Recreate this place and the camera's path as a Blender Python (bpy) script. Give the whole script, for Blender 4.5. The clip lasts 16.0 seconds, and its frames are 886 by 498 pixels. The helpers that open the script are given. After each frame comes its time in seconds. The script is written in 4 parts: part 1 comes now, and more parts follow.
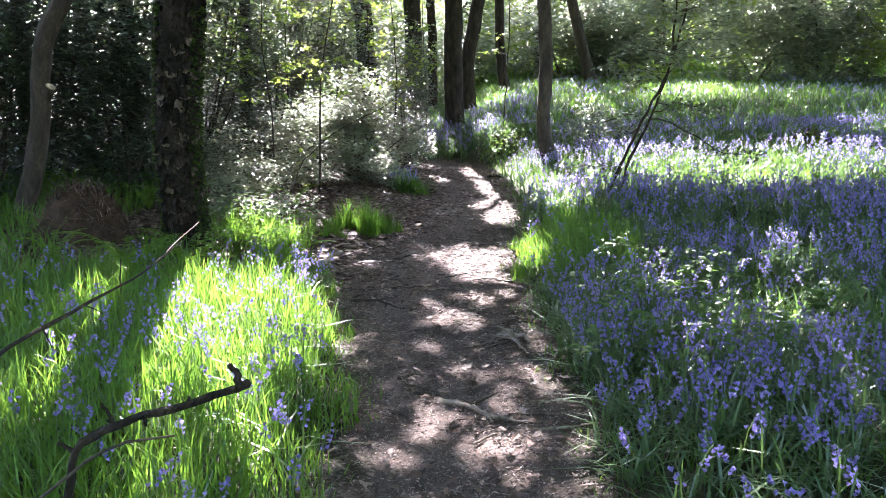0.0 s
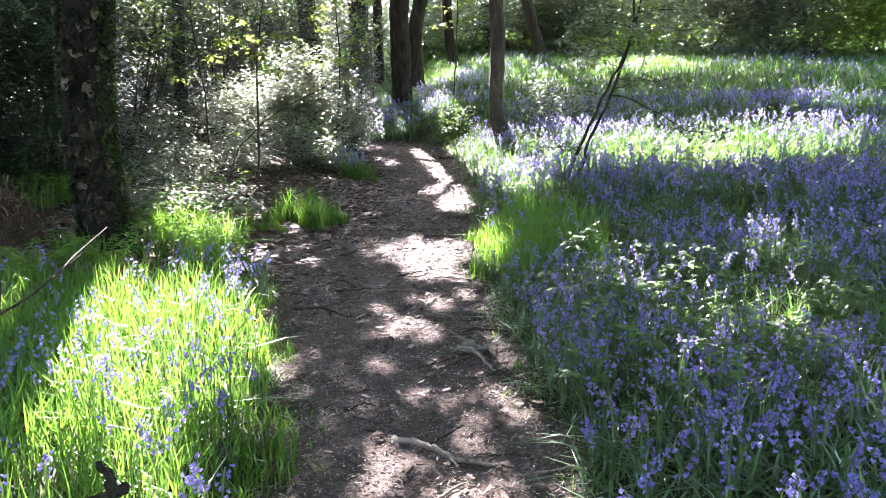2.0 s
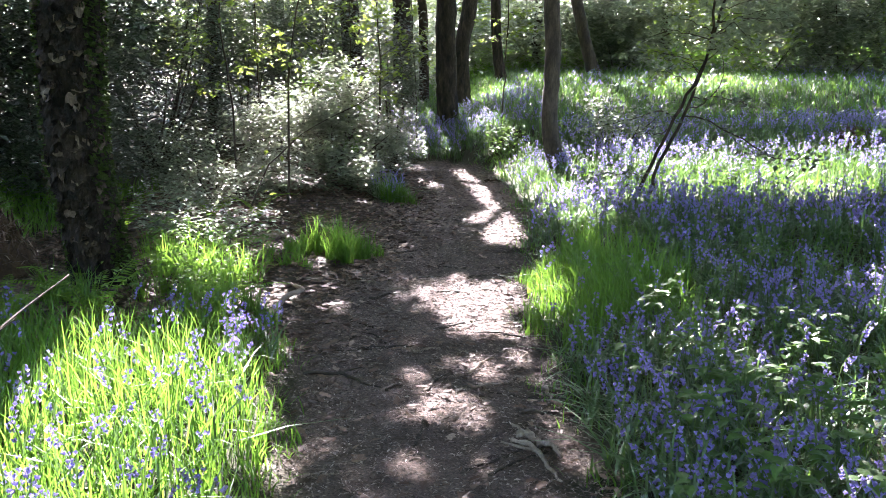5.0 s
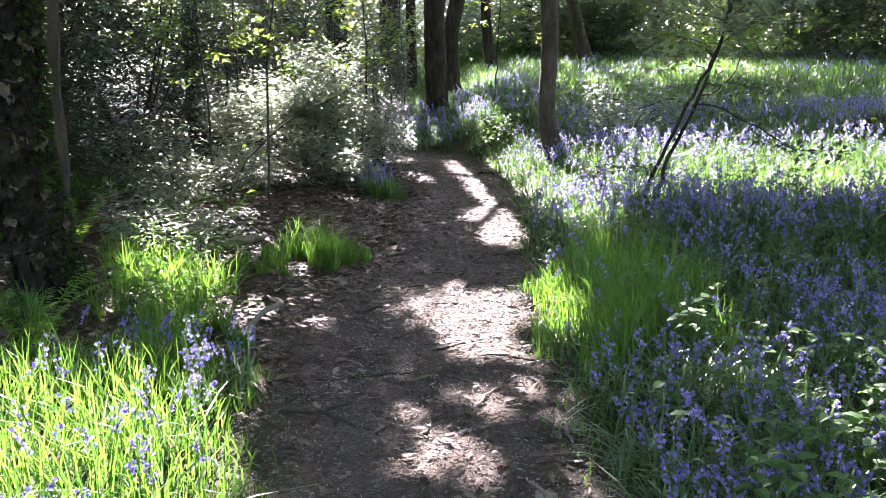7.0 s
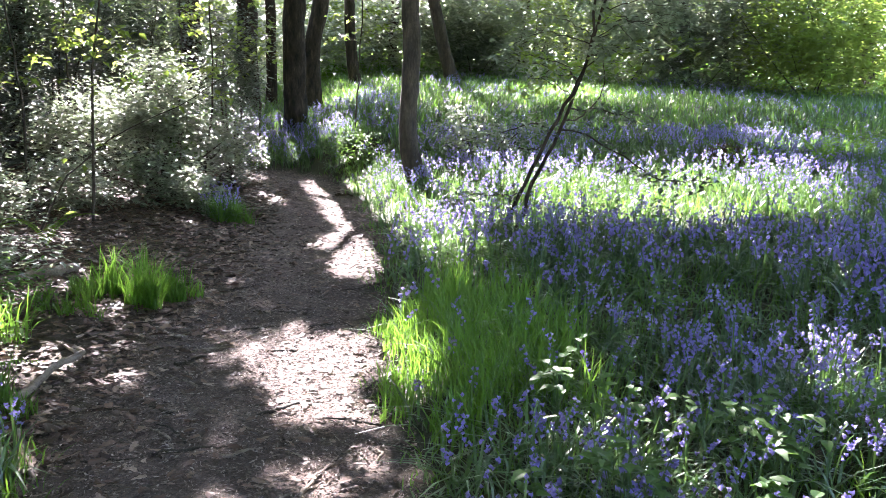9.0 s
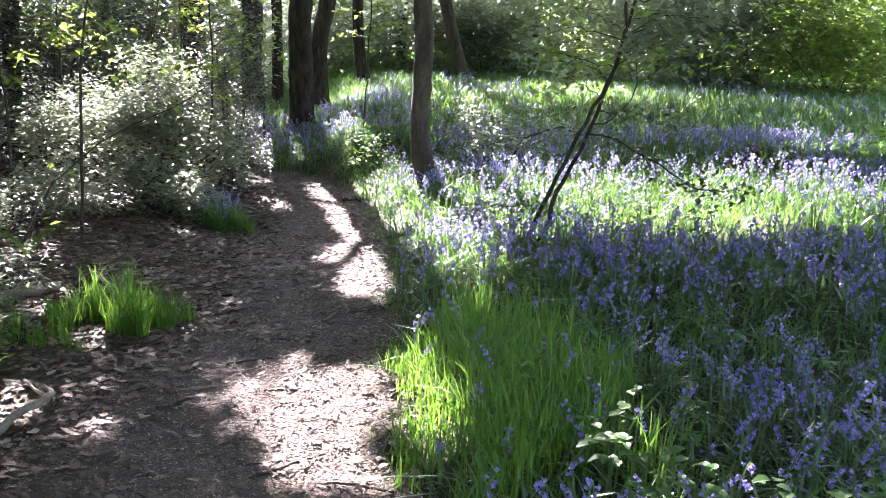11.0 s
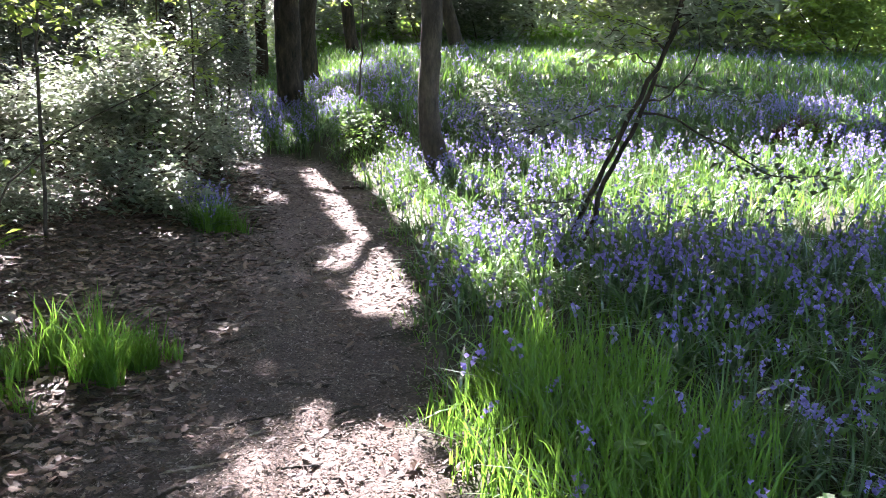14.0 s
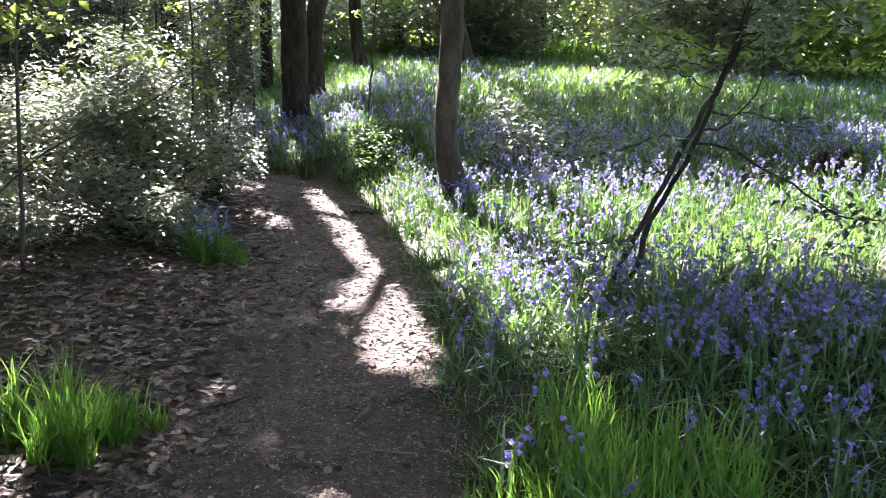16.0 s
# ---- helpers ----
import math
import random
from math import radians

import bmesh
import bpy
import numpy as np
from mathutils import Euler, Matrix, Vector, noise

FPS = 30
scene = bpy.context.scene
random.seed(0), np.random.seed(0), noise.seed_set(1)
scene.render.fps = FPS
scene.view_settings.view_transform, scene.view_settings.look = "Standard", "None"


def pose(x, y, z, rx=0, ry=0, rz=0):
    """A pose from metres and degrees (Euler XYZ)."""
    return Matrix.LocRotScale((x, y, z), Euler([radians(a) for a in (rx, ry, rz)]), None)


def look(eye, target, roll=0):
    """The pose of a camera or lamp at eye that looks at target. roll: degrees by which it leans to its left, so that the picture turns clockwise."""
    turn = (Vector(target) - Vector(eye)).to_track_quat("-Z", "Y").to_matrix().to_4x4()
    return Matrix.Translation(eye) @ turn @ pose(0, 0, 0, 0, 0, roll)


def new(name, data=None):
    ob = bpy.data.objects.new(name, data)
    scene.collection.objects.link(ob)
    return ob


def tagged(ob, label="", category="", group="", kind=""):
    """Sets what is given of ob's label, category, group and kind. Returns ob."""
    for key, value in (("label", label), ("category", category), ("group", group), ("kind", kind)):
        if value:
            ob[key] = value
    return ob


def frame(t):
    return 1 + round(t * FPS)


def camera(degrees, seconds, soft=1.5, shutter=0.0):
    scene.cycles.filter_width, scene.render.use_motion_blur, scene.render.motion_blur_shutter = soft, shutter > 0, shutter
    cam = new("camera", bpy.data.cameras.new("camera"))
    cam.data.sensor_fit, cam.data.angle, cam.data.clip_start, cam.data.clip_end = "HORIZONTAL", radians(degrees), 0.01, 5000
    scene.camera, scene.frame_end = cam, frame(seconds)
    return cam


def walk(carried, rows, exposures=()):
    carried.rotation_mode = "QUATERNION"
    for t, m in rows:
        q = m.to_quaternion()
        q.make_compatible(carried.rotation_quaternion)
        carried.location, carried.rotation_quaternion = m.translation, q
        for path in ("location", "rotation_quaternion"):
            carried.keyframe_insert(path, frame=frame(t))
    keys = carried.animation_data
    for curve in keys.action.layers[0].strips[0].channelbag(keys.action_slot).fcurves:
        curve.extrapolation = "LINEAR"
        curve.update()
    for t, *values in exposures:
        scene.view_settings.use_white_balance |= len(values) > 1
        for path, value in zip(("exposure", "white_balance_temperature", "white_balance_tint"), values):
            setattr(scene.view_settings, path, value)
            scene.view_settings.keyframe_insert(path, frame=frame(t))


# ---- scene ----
cam = camera(55.6, 16.0, soft=0.6)
METRES, EYE, TILT, LEAN, TURN = 5.8, 1.6, -10.7, 0.0, 0.0
ROWS = [
    (0.0, 0.0, 0.0, 0.0, 0.0, 0.0, -0.0),
    (0.5, 0.0074, 0.0316, 0.0082, -0.23, 0.38, -0.33),
    (1.0, 0.0114, 0.0619, 0.0117, -0.62, -0.67, 0.32),
    (1.5, 0.0084, 0.0917, 0.0181, -2.05, -1.63, 0.99),
    (2.0, 0.0003, 0.1201, 0.0248, -3.37, -1.61, 1.27),
    (2.5, -0.0015, 0.1457, 0.0297, -3.36, -0.72, 0.8),
    (3.0, 0.0042, 0.1853, 0.0377, -2.32, 0.58, -0.05),
    (3.5, 0.0062, 0.214, 0.043, -1.32, 1.63, -0.58),
    (4.0, 0.0042, 0.2467, 0.0478, -1.34, 0.87, 0.1),
    (6.5, 0.0026, 0.3977, 0.0681, 0.44, -1.13, -0.61),
    (7.0, -0.004, 0.4283, 0.0764, -1.32, -1.29, 0.5),
    (7.5, -0.0013, 0.4562, 0.0809, -5.41, -1.13, 0.89),
    (8.0, 0.01, 0.4821, 0.0862, -8.34, -0.69, 0.6),
    (8.5, 0.0253, 0.5123, 0.0928, -9.69, -0.12, 0.12),
    (9.0, 0.029, 0.5399, 0.0973, -10.3, -0.21, -0.0),
    (11.5, 0.0356, 0.6775, 0.1288, -9.58, -0.61, -0.07),
    (12.0, 0.0323, 0.7075, 0.1324, -8.97, -1.05, 0.74),
    (12.5, 0.0193, 0.7352, 0.1406, -10.79, -1.83, 2.01),
    (13.0, 0.0114, 0.7626, 0.1439, -11.73, -2.62, 1.64),
    (13.5, 0.013, 0.8022, 0.1517, -10.89, -3.01, 1.0),
    (14.0, 0.0152, 0.8375, 0.1611, -10.75, -2.38, 1.15),
    (14.5, 0.008, 0.8717, 0.1688, -12.31, -1.44, 1.75),
    (15.0, -0.0037, 0.9036, 0.1762, -13.49, -1.48, 2.24),
    (15.5, -0.0026, 0.9267, 0.179, -12.42, -1.61, 1.45),
    (16.0, 0.0101, 0.96, 0.1877, -10.74, -1.43, 0.04),
]
walk(cam, [(t, pose(0, 0, EYE, TILT, LEAN, TURN) @ pose(METRES * x, METRES * y, METRES * z, 90 + pitch, roll, yaw)) for t, x, y, z, yaw, pitch, roll in ROWS],
     exposures=[(0.0, 3.42, 6250, 27), (1.5, 3.65, 6250, 27), (3.0, 3.38, 6250, 27), (3.5, 3.25, 6250, 27), (4.2, 3.35, 6250, 27), (6.5, 3.35, 6250, 27), (9.0, 3.48, 6250, 27), (12.5, 3.45, 6250, 27), (13.5, 3.55, 6250, 27), (14.0, 3.3, 6250, 27), (16.0, 3.32, 6250, 27)])

# ---- world and sun ----
SUN_EL, SUN_AZ = 40.0, 6.5          # degrees above the horizon; degrees west of the walk's heading
SUN = Vector((-math.sin(radians(SUN_AZ)) * math.cos(radians(SUN_EL)), math.cos(radians(SUN_AZ)) * math.cos(radians(SUN_EL)), math.sin(radians(SUN_EL))))
world = bpy.data.worlds.new("sky")
scene.world = world
world.use_nodes = True
wn = world.node_tree
sky = wn.nodes.new("ShaderNodeTexSky")
sky.sky_type, sky.sun_disc = "NISHITA", False
sky.sun_elevation, sky.sun_rotation = radians(SUN_EL), radians(-SUN_AZ)
wn.links.new(sky.outputs[0], wn.nodes["Background"].inputs[0])
wn.nodes["Background"].inputs[1].default_value = 0.15
sun = new("sun", bpy.data.lights.new("sun", "SUN"))
sun.data.energy, sun.data.angle, sun.data.color = 5.0, radians(0.55), (1.0, 0.96, 0.90)
sun.matrix_world = look((0, 0, 30), Vector((0, 0, 30)) - SUN)

# ---- materials ----
def material(name):
    m = bpy.data.materials.new(name)
    m.use_nodes = True
    return m, m.node_tree.nodes, m.node_tree.links, m.node_tree.nodes["Principled BSDF"]


def ramp(n, stops):
    r = n.new("ShaderNodeValToRGB")
    while len(r.color_ramp.elements) < len(stops):
        r.color_ramp.elements.new(0.5)
    for e, (p, c) in zip(r.color_ramp.elements, stops):
        e.position, e.color = p, (*c, 1)
    return r


def noise_tex(n, l, scale, detail=4, rough=0.6):
    c = n.new("ShaderNodeTexCoord")
    t = n.new("ShaderNodeTexNoise")
    t.inputs["Scale"].default_value, t.inputs["Detail"].default_value, t.inputs["Roughness"].default_value = scale, detail, rough
    l.new(c.outputs["Object"], t.inputs["Vector"])
    return t


def leaf_material(name, dark, light, glow, through_share=0.45, rough=0.45, spec=0.5, wax=0.0):
    """A leaf: islands vary between two greens, light passes through as glow."""
    m, n, l, b = material(name)
    g = n.new("ShaderNodeNewGeometry")
    r = ramp(n, [(0.0, dark), (1.0, light)])
    l.new(g.outputs["Random Per Island"], r.inputs[0])
    t = noise_tex(n, l, 40, 3)
    mix = n.new("ShaderNodeMixRGB")
    mix.blend_type = "MULTIPLY"
    mix.inputs[0].default_value = 0.5
    l.new(r.outputs[0], mix.inputs[1])
    tr = ramp(n, [(0.25, (0.5, 0.5, 0.45)), (0.7, (1.25, 1.2, 1.1))])
    l.new(t.outputs[0], tr.inputs[0])
    l.new(tr.outputs[0], mix.inputs[2])
    l.new(mix.outputs[0], b.inputs["Base Color"])
    b.inputs["Roughness"].default_value = rough
    b.inputs["Specular IOR Level"].default_value = spec
    b.inputs["Coat Weight"].default_value, b.inputs["Coat Roughness"].default_value = wax, 0.42
    b.inputs["Coat IOR"].default_value = 1.7
    tl = n.new("ShaderNodeBsdfTranslucent")
    gm = n.new("ShaderNodeMixRGB")
    gm.blend_type, gm.inputs[0].default_value = "MULTIPLY", 0.6
    gm.inputs[1].default_value = (*glow, 1)
    l.new(tr.outputs[0], gm.inputs[2])
    l.new(gm.outputs[0], tl.inputs["Color"])
    ms = n.new("ShaderNodeMixShader")
    ms.inputs[0].default_value = through_share
    l.new(b.outputs[0], ms.inputs[1])
    l.new(tl.outputs[0], ms.inputs[2])
    l.new(ms.outputs[0], n["Material Output"].inputs["Surface"])
    return m


def rough_material(name, stops, scale=8, fine=60, bump=0.5, rough=0.9, stretch=(1, 1, 1), dist=0.02):
    """Bark, soil, wood: two scales of mottling and relief."""
    m, n, l, b = material(name)
    c = n.new("ShaderNodeTexCoord")
    mp = n.new("ShaderNodeMapping")
    mp.inputs["Scale"].default_value = stretch
    l.new(c.outputs["Object"], mp.inputs["Vector"])
    a, f = n.new("ShaderNodeTexNoise"), n.new("ShaderNodeTexNoise")
    for t, s in ((a, scale), (f, fine)):
        t.inputs["Scale"].default_value, t.inputs["Detail"].default_value, t.inputs["Roughness"].default_value = s, 6, 0.65
        l.new(mp.outputs[0], t.inputs["Vector"])
    r = ramp(n, stops)
    l.new(a.outputs[0], r.inputs[0])
    mix = n.new("ShaderNodeMixRGB")
    mix.blend_type, mix.inputs[0].default_value = "MULTIPLY", 0.7
    fr = ramp(n, [(0.3, (0.45, 0.45, 0.45)), (0.7, (1.3, 1.3, 1.3))])
    l.new(f.outputs[0], fr.inputs[0])
    l.new(r.outputs[0], mix.inputs[1])
    l.new(fr.outputs[0], mix.inputs[2])
    l.new(mix.outputs[0], b.inputs["Base Color"])
    b.inputs["Roughness"].default_value = rough
    add = n.new("ShaderNodeMath")
    l.new(a.outputs[0], add.inputs[0])
    l.new(f.outputs[0], add.inputs[1])
    bp = n.new("ShaderNodeBump")
    bp.inputs["Strength"].default_value, bp.inputs["Distance"].default_value = bump, dist
    l.new(add.outputs[0], bp.inputs["Height"])
    l.new(bp.outputs[0], b.inputs["Normal"])
    return m


def chips_material(name, stops, rough=0.7):
    """Small loose pieces, each island in its own brown."""
    m, n, l, b = material(name)
    g = n.new("ShaderNodeNewGeometry")
    r = ramp(n, stops)
    l.new(g.outputs["Random Per Island"], r.inputs[0])
    t = noise_tex(n, l, 120, 3)
    tr = ramp(n, [(0.3, (0.6, 0.6, 0.6)), (0.7, (1.2, 1.2, 1.2))])
    l.new(t.outputs[0], tr.inputs[0])
    mix = n.new("ShaderNodeMixRGB")
    mix.blend_type, mix.inputs[0].default_value = "MULTIPLY", 0.8
    l.new(r.outputs[0], mix.inputs[1])
    l.new(tr.outputs[0], mix.inputs[2])
    l.new(mix.outputs[0], b.inputs["Base Color"])
    b.inputs["Roughness"].default_value = rough
    return m


GRASS = leaf_material("grass", (0.035, 0.115, 0.014), (0.085, 0.21, 0.03), (0.21, 0.42, 0.05), 0.5, 0.4, 0.7)
STRAP = leaf_material("bluebell_leaf", (0.03, 0.085, 0.025), (0.075, 0.17, 0.05), (0.15, 0.30, 0.07), 0.3, 0.3, 0.9, 0.35)
PETAL = leaf_material("bluebell_petal", (0.10, 0.085, 0.36), (0.26, 0.225, 0.66), (0.52, 0.46, 0.84), 0.42, 0.4, 0.6)
STEM = leaf_material("flower_stem", (0.06, 0.12, 0.05), (0.10, 0.17, 0.07), (0.14, 0.26, 0.06), 0.3, 0.5)
HOLLY = leaf_material("holly_leaf", (0.012, 0.035, 0.012), (0.035, 0.08, 0.025), (0.06, 0.13, 0.02), 0.12, 0.42, 0.9, 0.8)
BUSH = leaf_material("bush_leaf", (0.03, 0.065, 0.035), (0.10, 0.15, 0.085), (0.40, 0.50, 0.30), 0.3, 0.36, 1.0, 1.0)
HAZEL = leaf_material("fresh_leaf", (0.08, 0.16, 0.03), (0.15, 0.25, 0.05), (0.36, 0.50, 0.09), 0.5, 0.4, 0.7)
CANOPY = leaf_material("canopy_leaf", (0.05, 0.11, 0.02), (0.11, 0.19, 0.045), (0.23, 0.33, 0.10), 0.3, 0.38, 0.8)
FERN = leaf_material("fern_leaf", (0.06, 0.15, 0.02), (0.11, 0.23, 0.03), (0.25, 0.45, 0.04), 0.5, 0.5)
HERB = leaf_material("herb_leaf", (0.06, 0.13, 0.04), (0.10, 0.20, 0.06), (0.18, 0.34, 0.06), 0.4, 0.5)
BARK_DARK = rough_material("dark_bark", [(0.35, (0.010, 0.007, 0.005)), (0.55, (0.05, 0.034, 0.022)), (0.75, (0.13, 0.09, 0.06))], 11, 50, 1.0, 0.9, (1, 1, 0.3))
BARK_BIRCH = rough_material("rugged_birch_bark", [(0.38, (0.008, 0.006, 0.004)), (0.52, (0.03, 0.02, 0.013)), (0.66, (0.075, 0.054, 0.037)), (0.74, (0.14, 0.11, 0.08))], 10, 45, 1.0, 0.95, (1, 1, 0.45), 0.04)
BARK_GREY = rough_material("grey_bark", [(0.3, (0.022, 0.016, 0.011)), (0.55, (0.075, 0.055, 0.038)), (0.75, (0.14, 0.11, 0.08))], 8, 45, 0.9, 0.85, (1, 1, 0.35))
BARK_TWIG = rough_material("twig_bark", [(0.3, (0.025, 0.02, 0.015)), (0.7, (0.09, 0.07, 0.05))], 15, 80, 0.5, 0.8)
BARK_FLAKE = rough_material("bark_flake", [(0.35, (0.05, 0.035, 0.024)), (0.55, (0.15, 0.115, 0.08)), (0.7, (0.28, 0.23, 0.165))], 16, 60, 0.5, 0.85)
MOSS = rough_material("moss", [(0.3, (0.03, 0.06, 0.01)), (0.7, (0.10, 0.16, 0.03))], 20, 120, 0.9, 1.0)
CUTWOOD = rough_material("cut_wood", [(0.3, (0.30, 0.22, 0.14)), (0.7, (0.52, 0.42, 0.30))], 10, 60, 0.3, 0.8)
PALE_ROOT = rough_material("bare_root", [(0.3, (0.16, 0.12, 0.09)), (0.7, (0.40, 0.33, 0.26))], 14, 70, 0.5, 0.8)
EARTH = rough_material("earth_mound", [(0.3, (0.03, 0.018, 0.01)), (0.7, (0.13, 0.08, 0.045))], 10, 60, 1.0, 1.0)
CHIPS = chips_material("wood_chips", [(0.0, (0.05, 0.036, 0.028)), (0.4, (0.11, 0.08, 0.064)), (0.75, (0.22, 0.168, 0.138)), (1.0, (0.44, 0.36, 0.31))])
DEADLEAF = chips_material("dead_leaves", [(0.0, (0.03, 0.017, 0.011)), (0.5, (0.10, 0.054, 0.035)), (0.85, (0.20, 0.125, 0.085)), (1.0, (0.36, 0.27, 0.21))], 0.6)


def ground_material():
    """Trodden soil on the path, leaf mould and moss beside it."""
    m, n, l, b = material("woodland_soil")
    at = n.new("ShaderNodeAttribute")
    at.attribute_name = "trodden"
    c = n.new("ShaderNodeTexCoord")
    a, f = n.new("ShaderNodeTexNoise"), n.new("ShaderNodeTexNoise")
    for t, s in ((a, 2.2), (f, 75)):
        t.inputs["Scale"].default_value, t.inputs["Detail"].default_value, t.inputs["Roughness"].default_value = s, 8, 0.7
        l.new(c.outputs["Object"], t.inputs["Vector"])
    soil = ramp(n, [(0.3, (0.075, 0.054, 0.044)), (0.55, (0.125, 0.09, 0.073)), (0.75, (0.175, 0.13, 0.106))])
    mould = ramp(n, [(0.3, (0.02, 0.022, 0.010)), (0.55, (0.04, 0.045, 0.015)), (0.75, (0.06, 0.07, 0.02))])
    l.new(a.outputs[0], soil.inputs[0])
    l.new(a.outputs[0], mould.inputs[0])
    mx = n.new("ShaderNodeMixRGB")
    l.new(at.outputs["Fac"], mx.inputs[0])
    l.new(mould.outputs[0], mx.inputs[1])
    l.new(soil.outputs[0], mx.inputs[2])
    fr = ramp(n, [(0.35, (0.25, 0.25, 0.25)), (0.65, (1.8, 1.75, 1.7))])
    l.new(f.outputs[0], fr.inputs[0])
    mu = n.new("ShaderNodeMixRGB")
    mu.blend_type, mu.inputs[0].default_value = "MULTIPLY", 0.8
    l.new(mx.outputs[0], mu.inputs[1])
    l.new(fr.outputs[0], mu.inputs[2])
    l.new(mu.outputs[0], b.inputs["Base Color"])
    b.inputs["Roughness"].default_value = 0.85
    bp = n.new("ShaderNodeBump")
    bp.inputs["Strength"].default_value, bp.inputs["Distance"].default_value = 0.9, 0.012
    l.new(f.outputs[0], bp.inputs["Height"])
    l.new(bp.outputs[0], b.inputs["Normal"])
    return m


SOIL = ground_material()
RNG = np.random.default_rng(7)

# ---- mesh helpers ----
def np_mesh(name, verts, faces, mat, smooth=False):
    """A mesh from arrays: verts (N, 3) and faces (M, 3 or 4)."""
    verts, faces = np.asarray(verts, np.float32), np.asarray(faces, np.int32)
    me = bpy.data.meshes.new(name)
    k = faces.shape[1]
    me.vertices.add(len(verts))
    me.vertices.foreach_set("co", verts.ravel())
    me.loops.add(faces.size)
    me.loops.foreach_set("vertex_index", faces.ravel())
    me.polygons.add(len(faces))
    me.polygons.foreach_set("loop_start", np.arange(0, faces.size, k, dtype=np.int32))
    me.polygons.foreach_set("use_smooth", np.full(len(faces), smooth))
    me.materials.append(mat)
    me.update(calc_edges=True)
    return me


def part(name, me, parent, label=""):
    ob = new(name, me)
    ob.parent = parent
    return tagged(ob, label) if label else ob


def thing(name, at, label, category, group="", kind=""):
    ob = new(name)
    ob.location = at
    ob.empty_display_size = 0.1
    return tagged(ob, label, category, group, kind)


def tube(points, radii, sides=10, rough=0.0, seed=0, closed=True):
    """Verts and quads of a bent, tapering round stem through the points."""
    p, r = np.array(points, float), np.array(radii, float)
    d = np.gradient(p, axis=0)
    d /= np.linalg.norm(d, axis=1)[:, None]
    ref = np.array((0.31, 0.2, 0.05)) if abs(d[0][2]) > 0.7 else np.array((0, 0, 1.0))
    u = np.cross(d, ref)
    u /= np.linalg.norm(u, axis=1)[:, None]
    w = np.cross(d, u)
    a = np.linspace(0, 2 * np.pi, sides, endpoint=False)
    g = np.random.default_rng(seed)
    rr = r[:, None] * (1 + rough * (g.random((len(p), sides)) - 0.5) + rough * 0.8 * np.sin(3 * a[None] + g.random() * 6 + np.arange(len(p))[:, None] * 0.35))
    v = p[:, None] + rr[..., None] * (np.cos(a)[None, :, None] * u[:, None] + np.sin(a)[None, :, None] * w[:, None])
    v = v.reshape(-1, 3)
    i, j = np.meshgrid(np.arange(len(p) - 1), np.arange(sides), indexing="ij")
    k = (j + 1) % sides
    f = np.stack([i * sides + j, i * sides + k, (i + 1) * sides + k, (i + 1) * sides + j], -1).reshape(-1, 4)
    if closed:
        v = np.vstack([v, p[:1], p[-1:]])
        n0, n1 = len(v) - 2, len(v) - 1
        top = (len(p) - 1) * sides
        jj = np.arange(0, sides, 2)
        f = np.vstack([f, np.stack([np.full(len(jj), n0), (jj + 2) % sides, (jj + 1) % sides, jj], -1),
                       np.stack([np.full(len(jj), n1), top + jj, top + (jj + 1) % sides, top + (jj + 2) % sides], -1)])
    return v, f


def curve_pts(points, n, wobble=0.0, seed=0):
    """A smooth run of n points through a few given ones."""
    p = np.array(points, float)
    s = np.concatenate([[0], np.cumsum(np.linalg.norm(np.diff(p, axis=0), axis=1))])
    t = np.linspace(0, s[-1], n)
    q = np.stack([np.interp(t, s, p[:, k]) for k in range(3)], -1)
    for _ in range(max(1, n // 10)):
        q[1:-1] = (q[:-2] + 2 * q[1:-1] + q[2:]) / 4
    if wobble:
        g = np.random.default_rng(seed)
        o = np.cumsum(g.normal(0, wobble, (n, 3)), axis=0)
        q += o - np.linspace(o[0], o[-1], n)
    return q


def join(pieces):
    vs, fs, k = [], [], 0
    for v, f in pieces:
        vs.append(v)
        fs.append(np.asarray(f) + k)
        k += len(v)
    return np.vstack(vs), np.vstack(fs)


def unit(a):
    return a / np.maximum(np.linalg.norm(a, axis=1)[:, None], 1e-9)


def leaves(at, size, g, droop=0.3, width=0.5, fold=0.18, flat=0.6, tilt=0.45):
    """Pointed folded leaves at the given places: verts and two triangles each."""
    n = len(at)
    size = np.broadcast_to(size, n) * g.uniform(0.65, 1.3, n)
    az = g.uniform(0, 2 * np.pi, n)
    d = unit(np.stack([np.cos(az), np.sin(az), g.normal(-droop, tilt, n)], -1))
    up = unit(np.stack([g.normal(0, 1 - flat, n), g.normal(0, 1 - flat, n), np.full(n, 1.0)], -1))
    side = unit(np.cross(d, up))
    up = np.cross(side, d)
    L, W = size[:, None], size[:, None] * width * 0.5
    z = np.zeros((n, 1))
    b = at
    tip = at + d * L - up * L * 0.12
    l1 = at + d * L * 0.42 - side * W + up * W * fold * 2
    r1 = at + d * L * 0.42 + side * W + up * W * fold * 2
    v = np.stack([b, l1, tip, r1], 1).reshape(-1, 3)
    k = np.arange(n)[:, None] * 4
    f = np.concatenate([k + np.array([[0, 2, 1]]), k + np.array([[0, 3, 2]])])
    return v, f


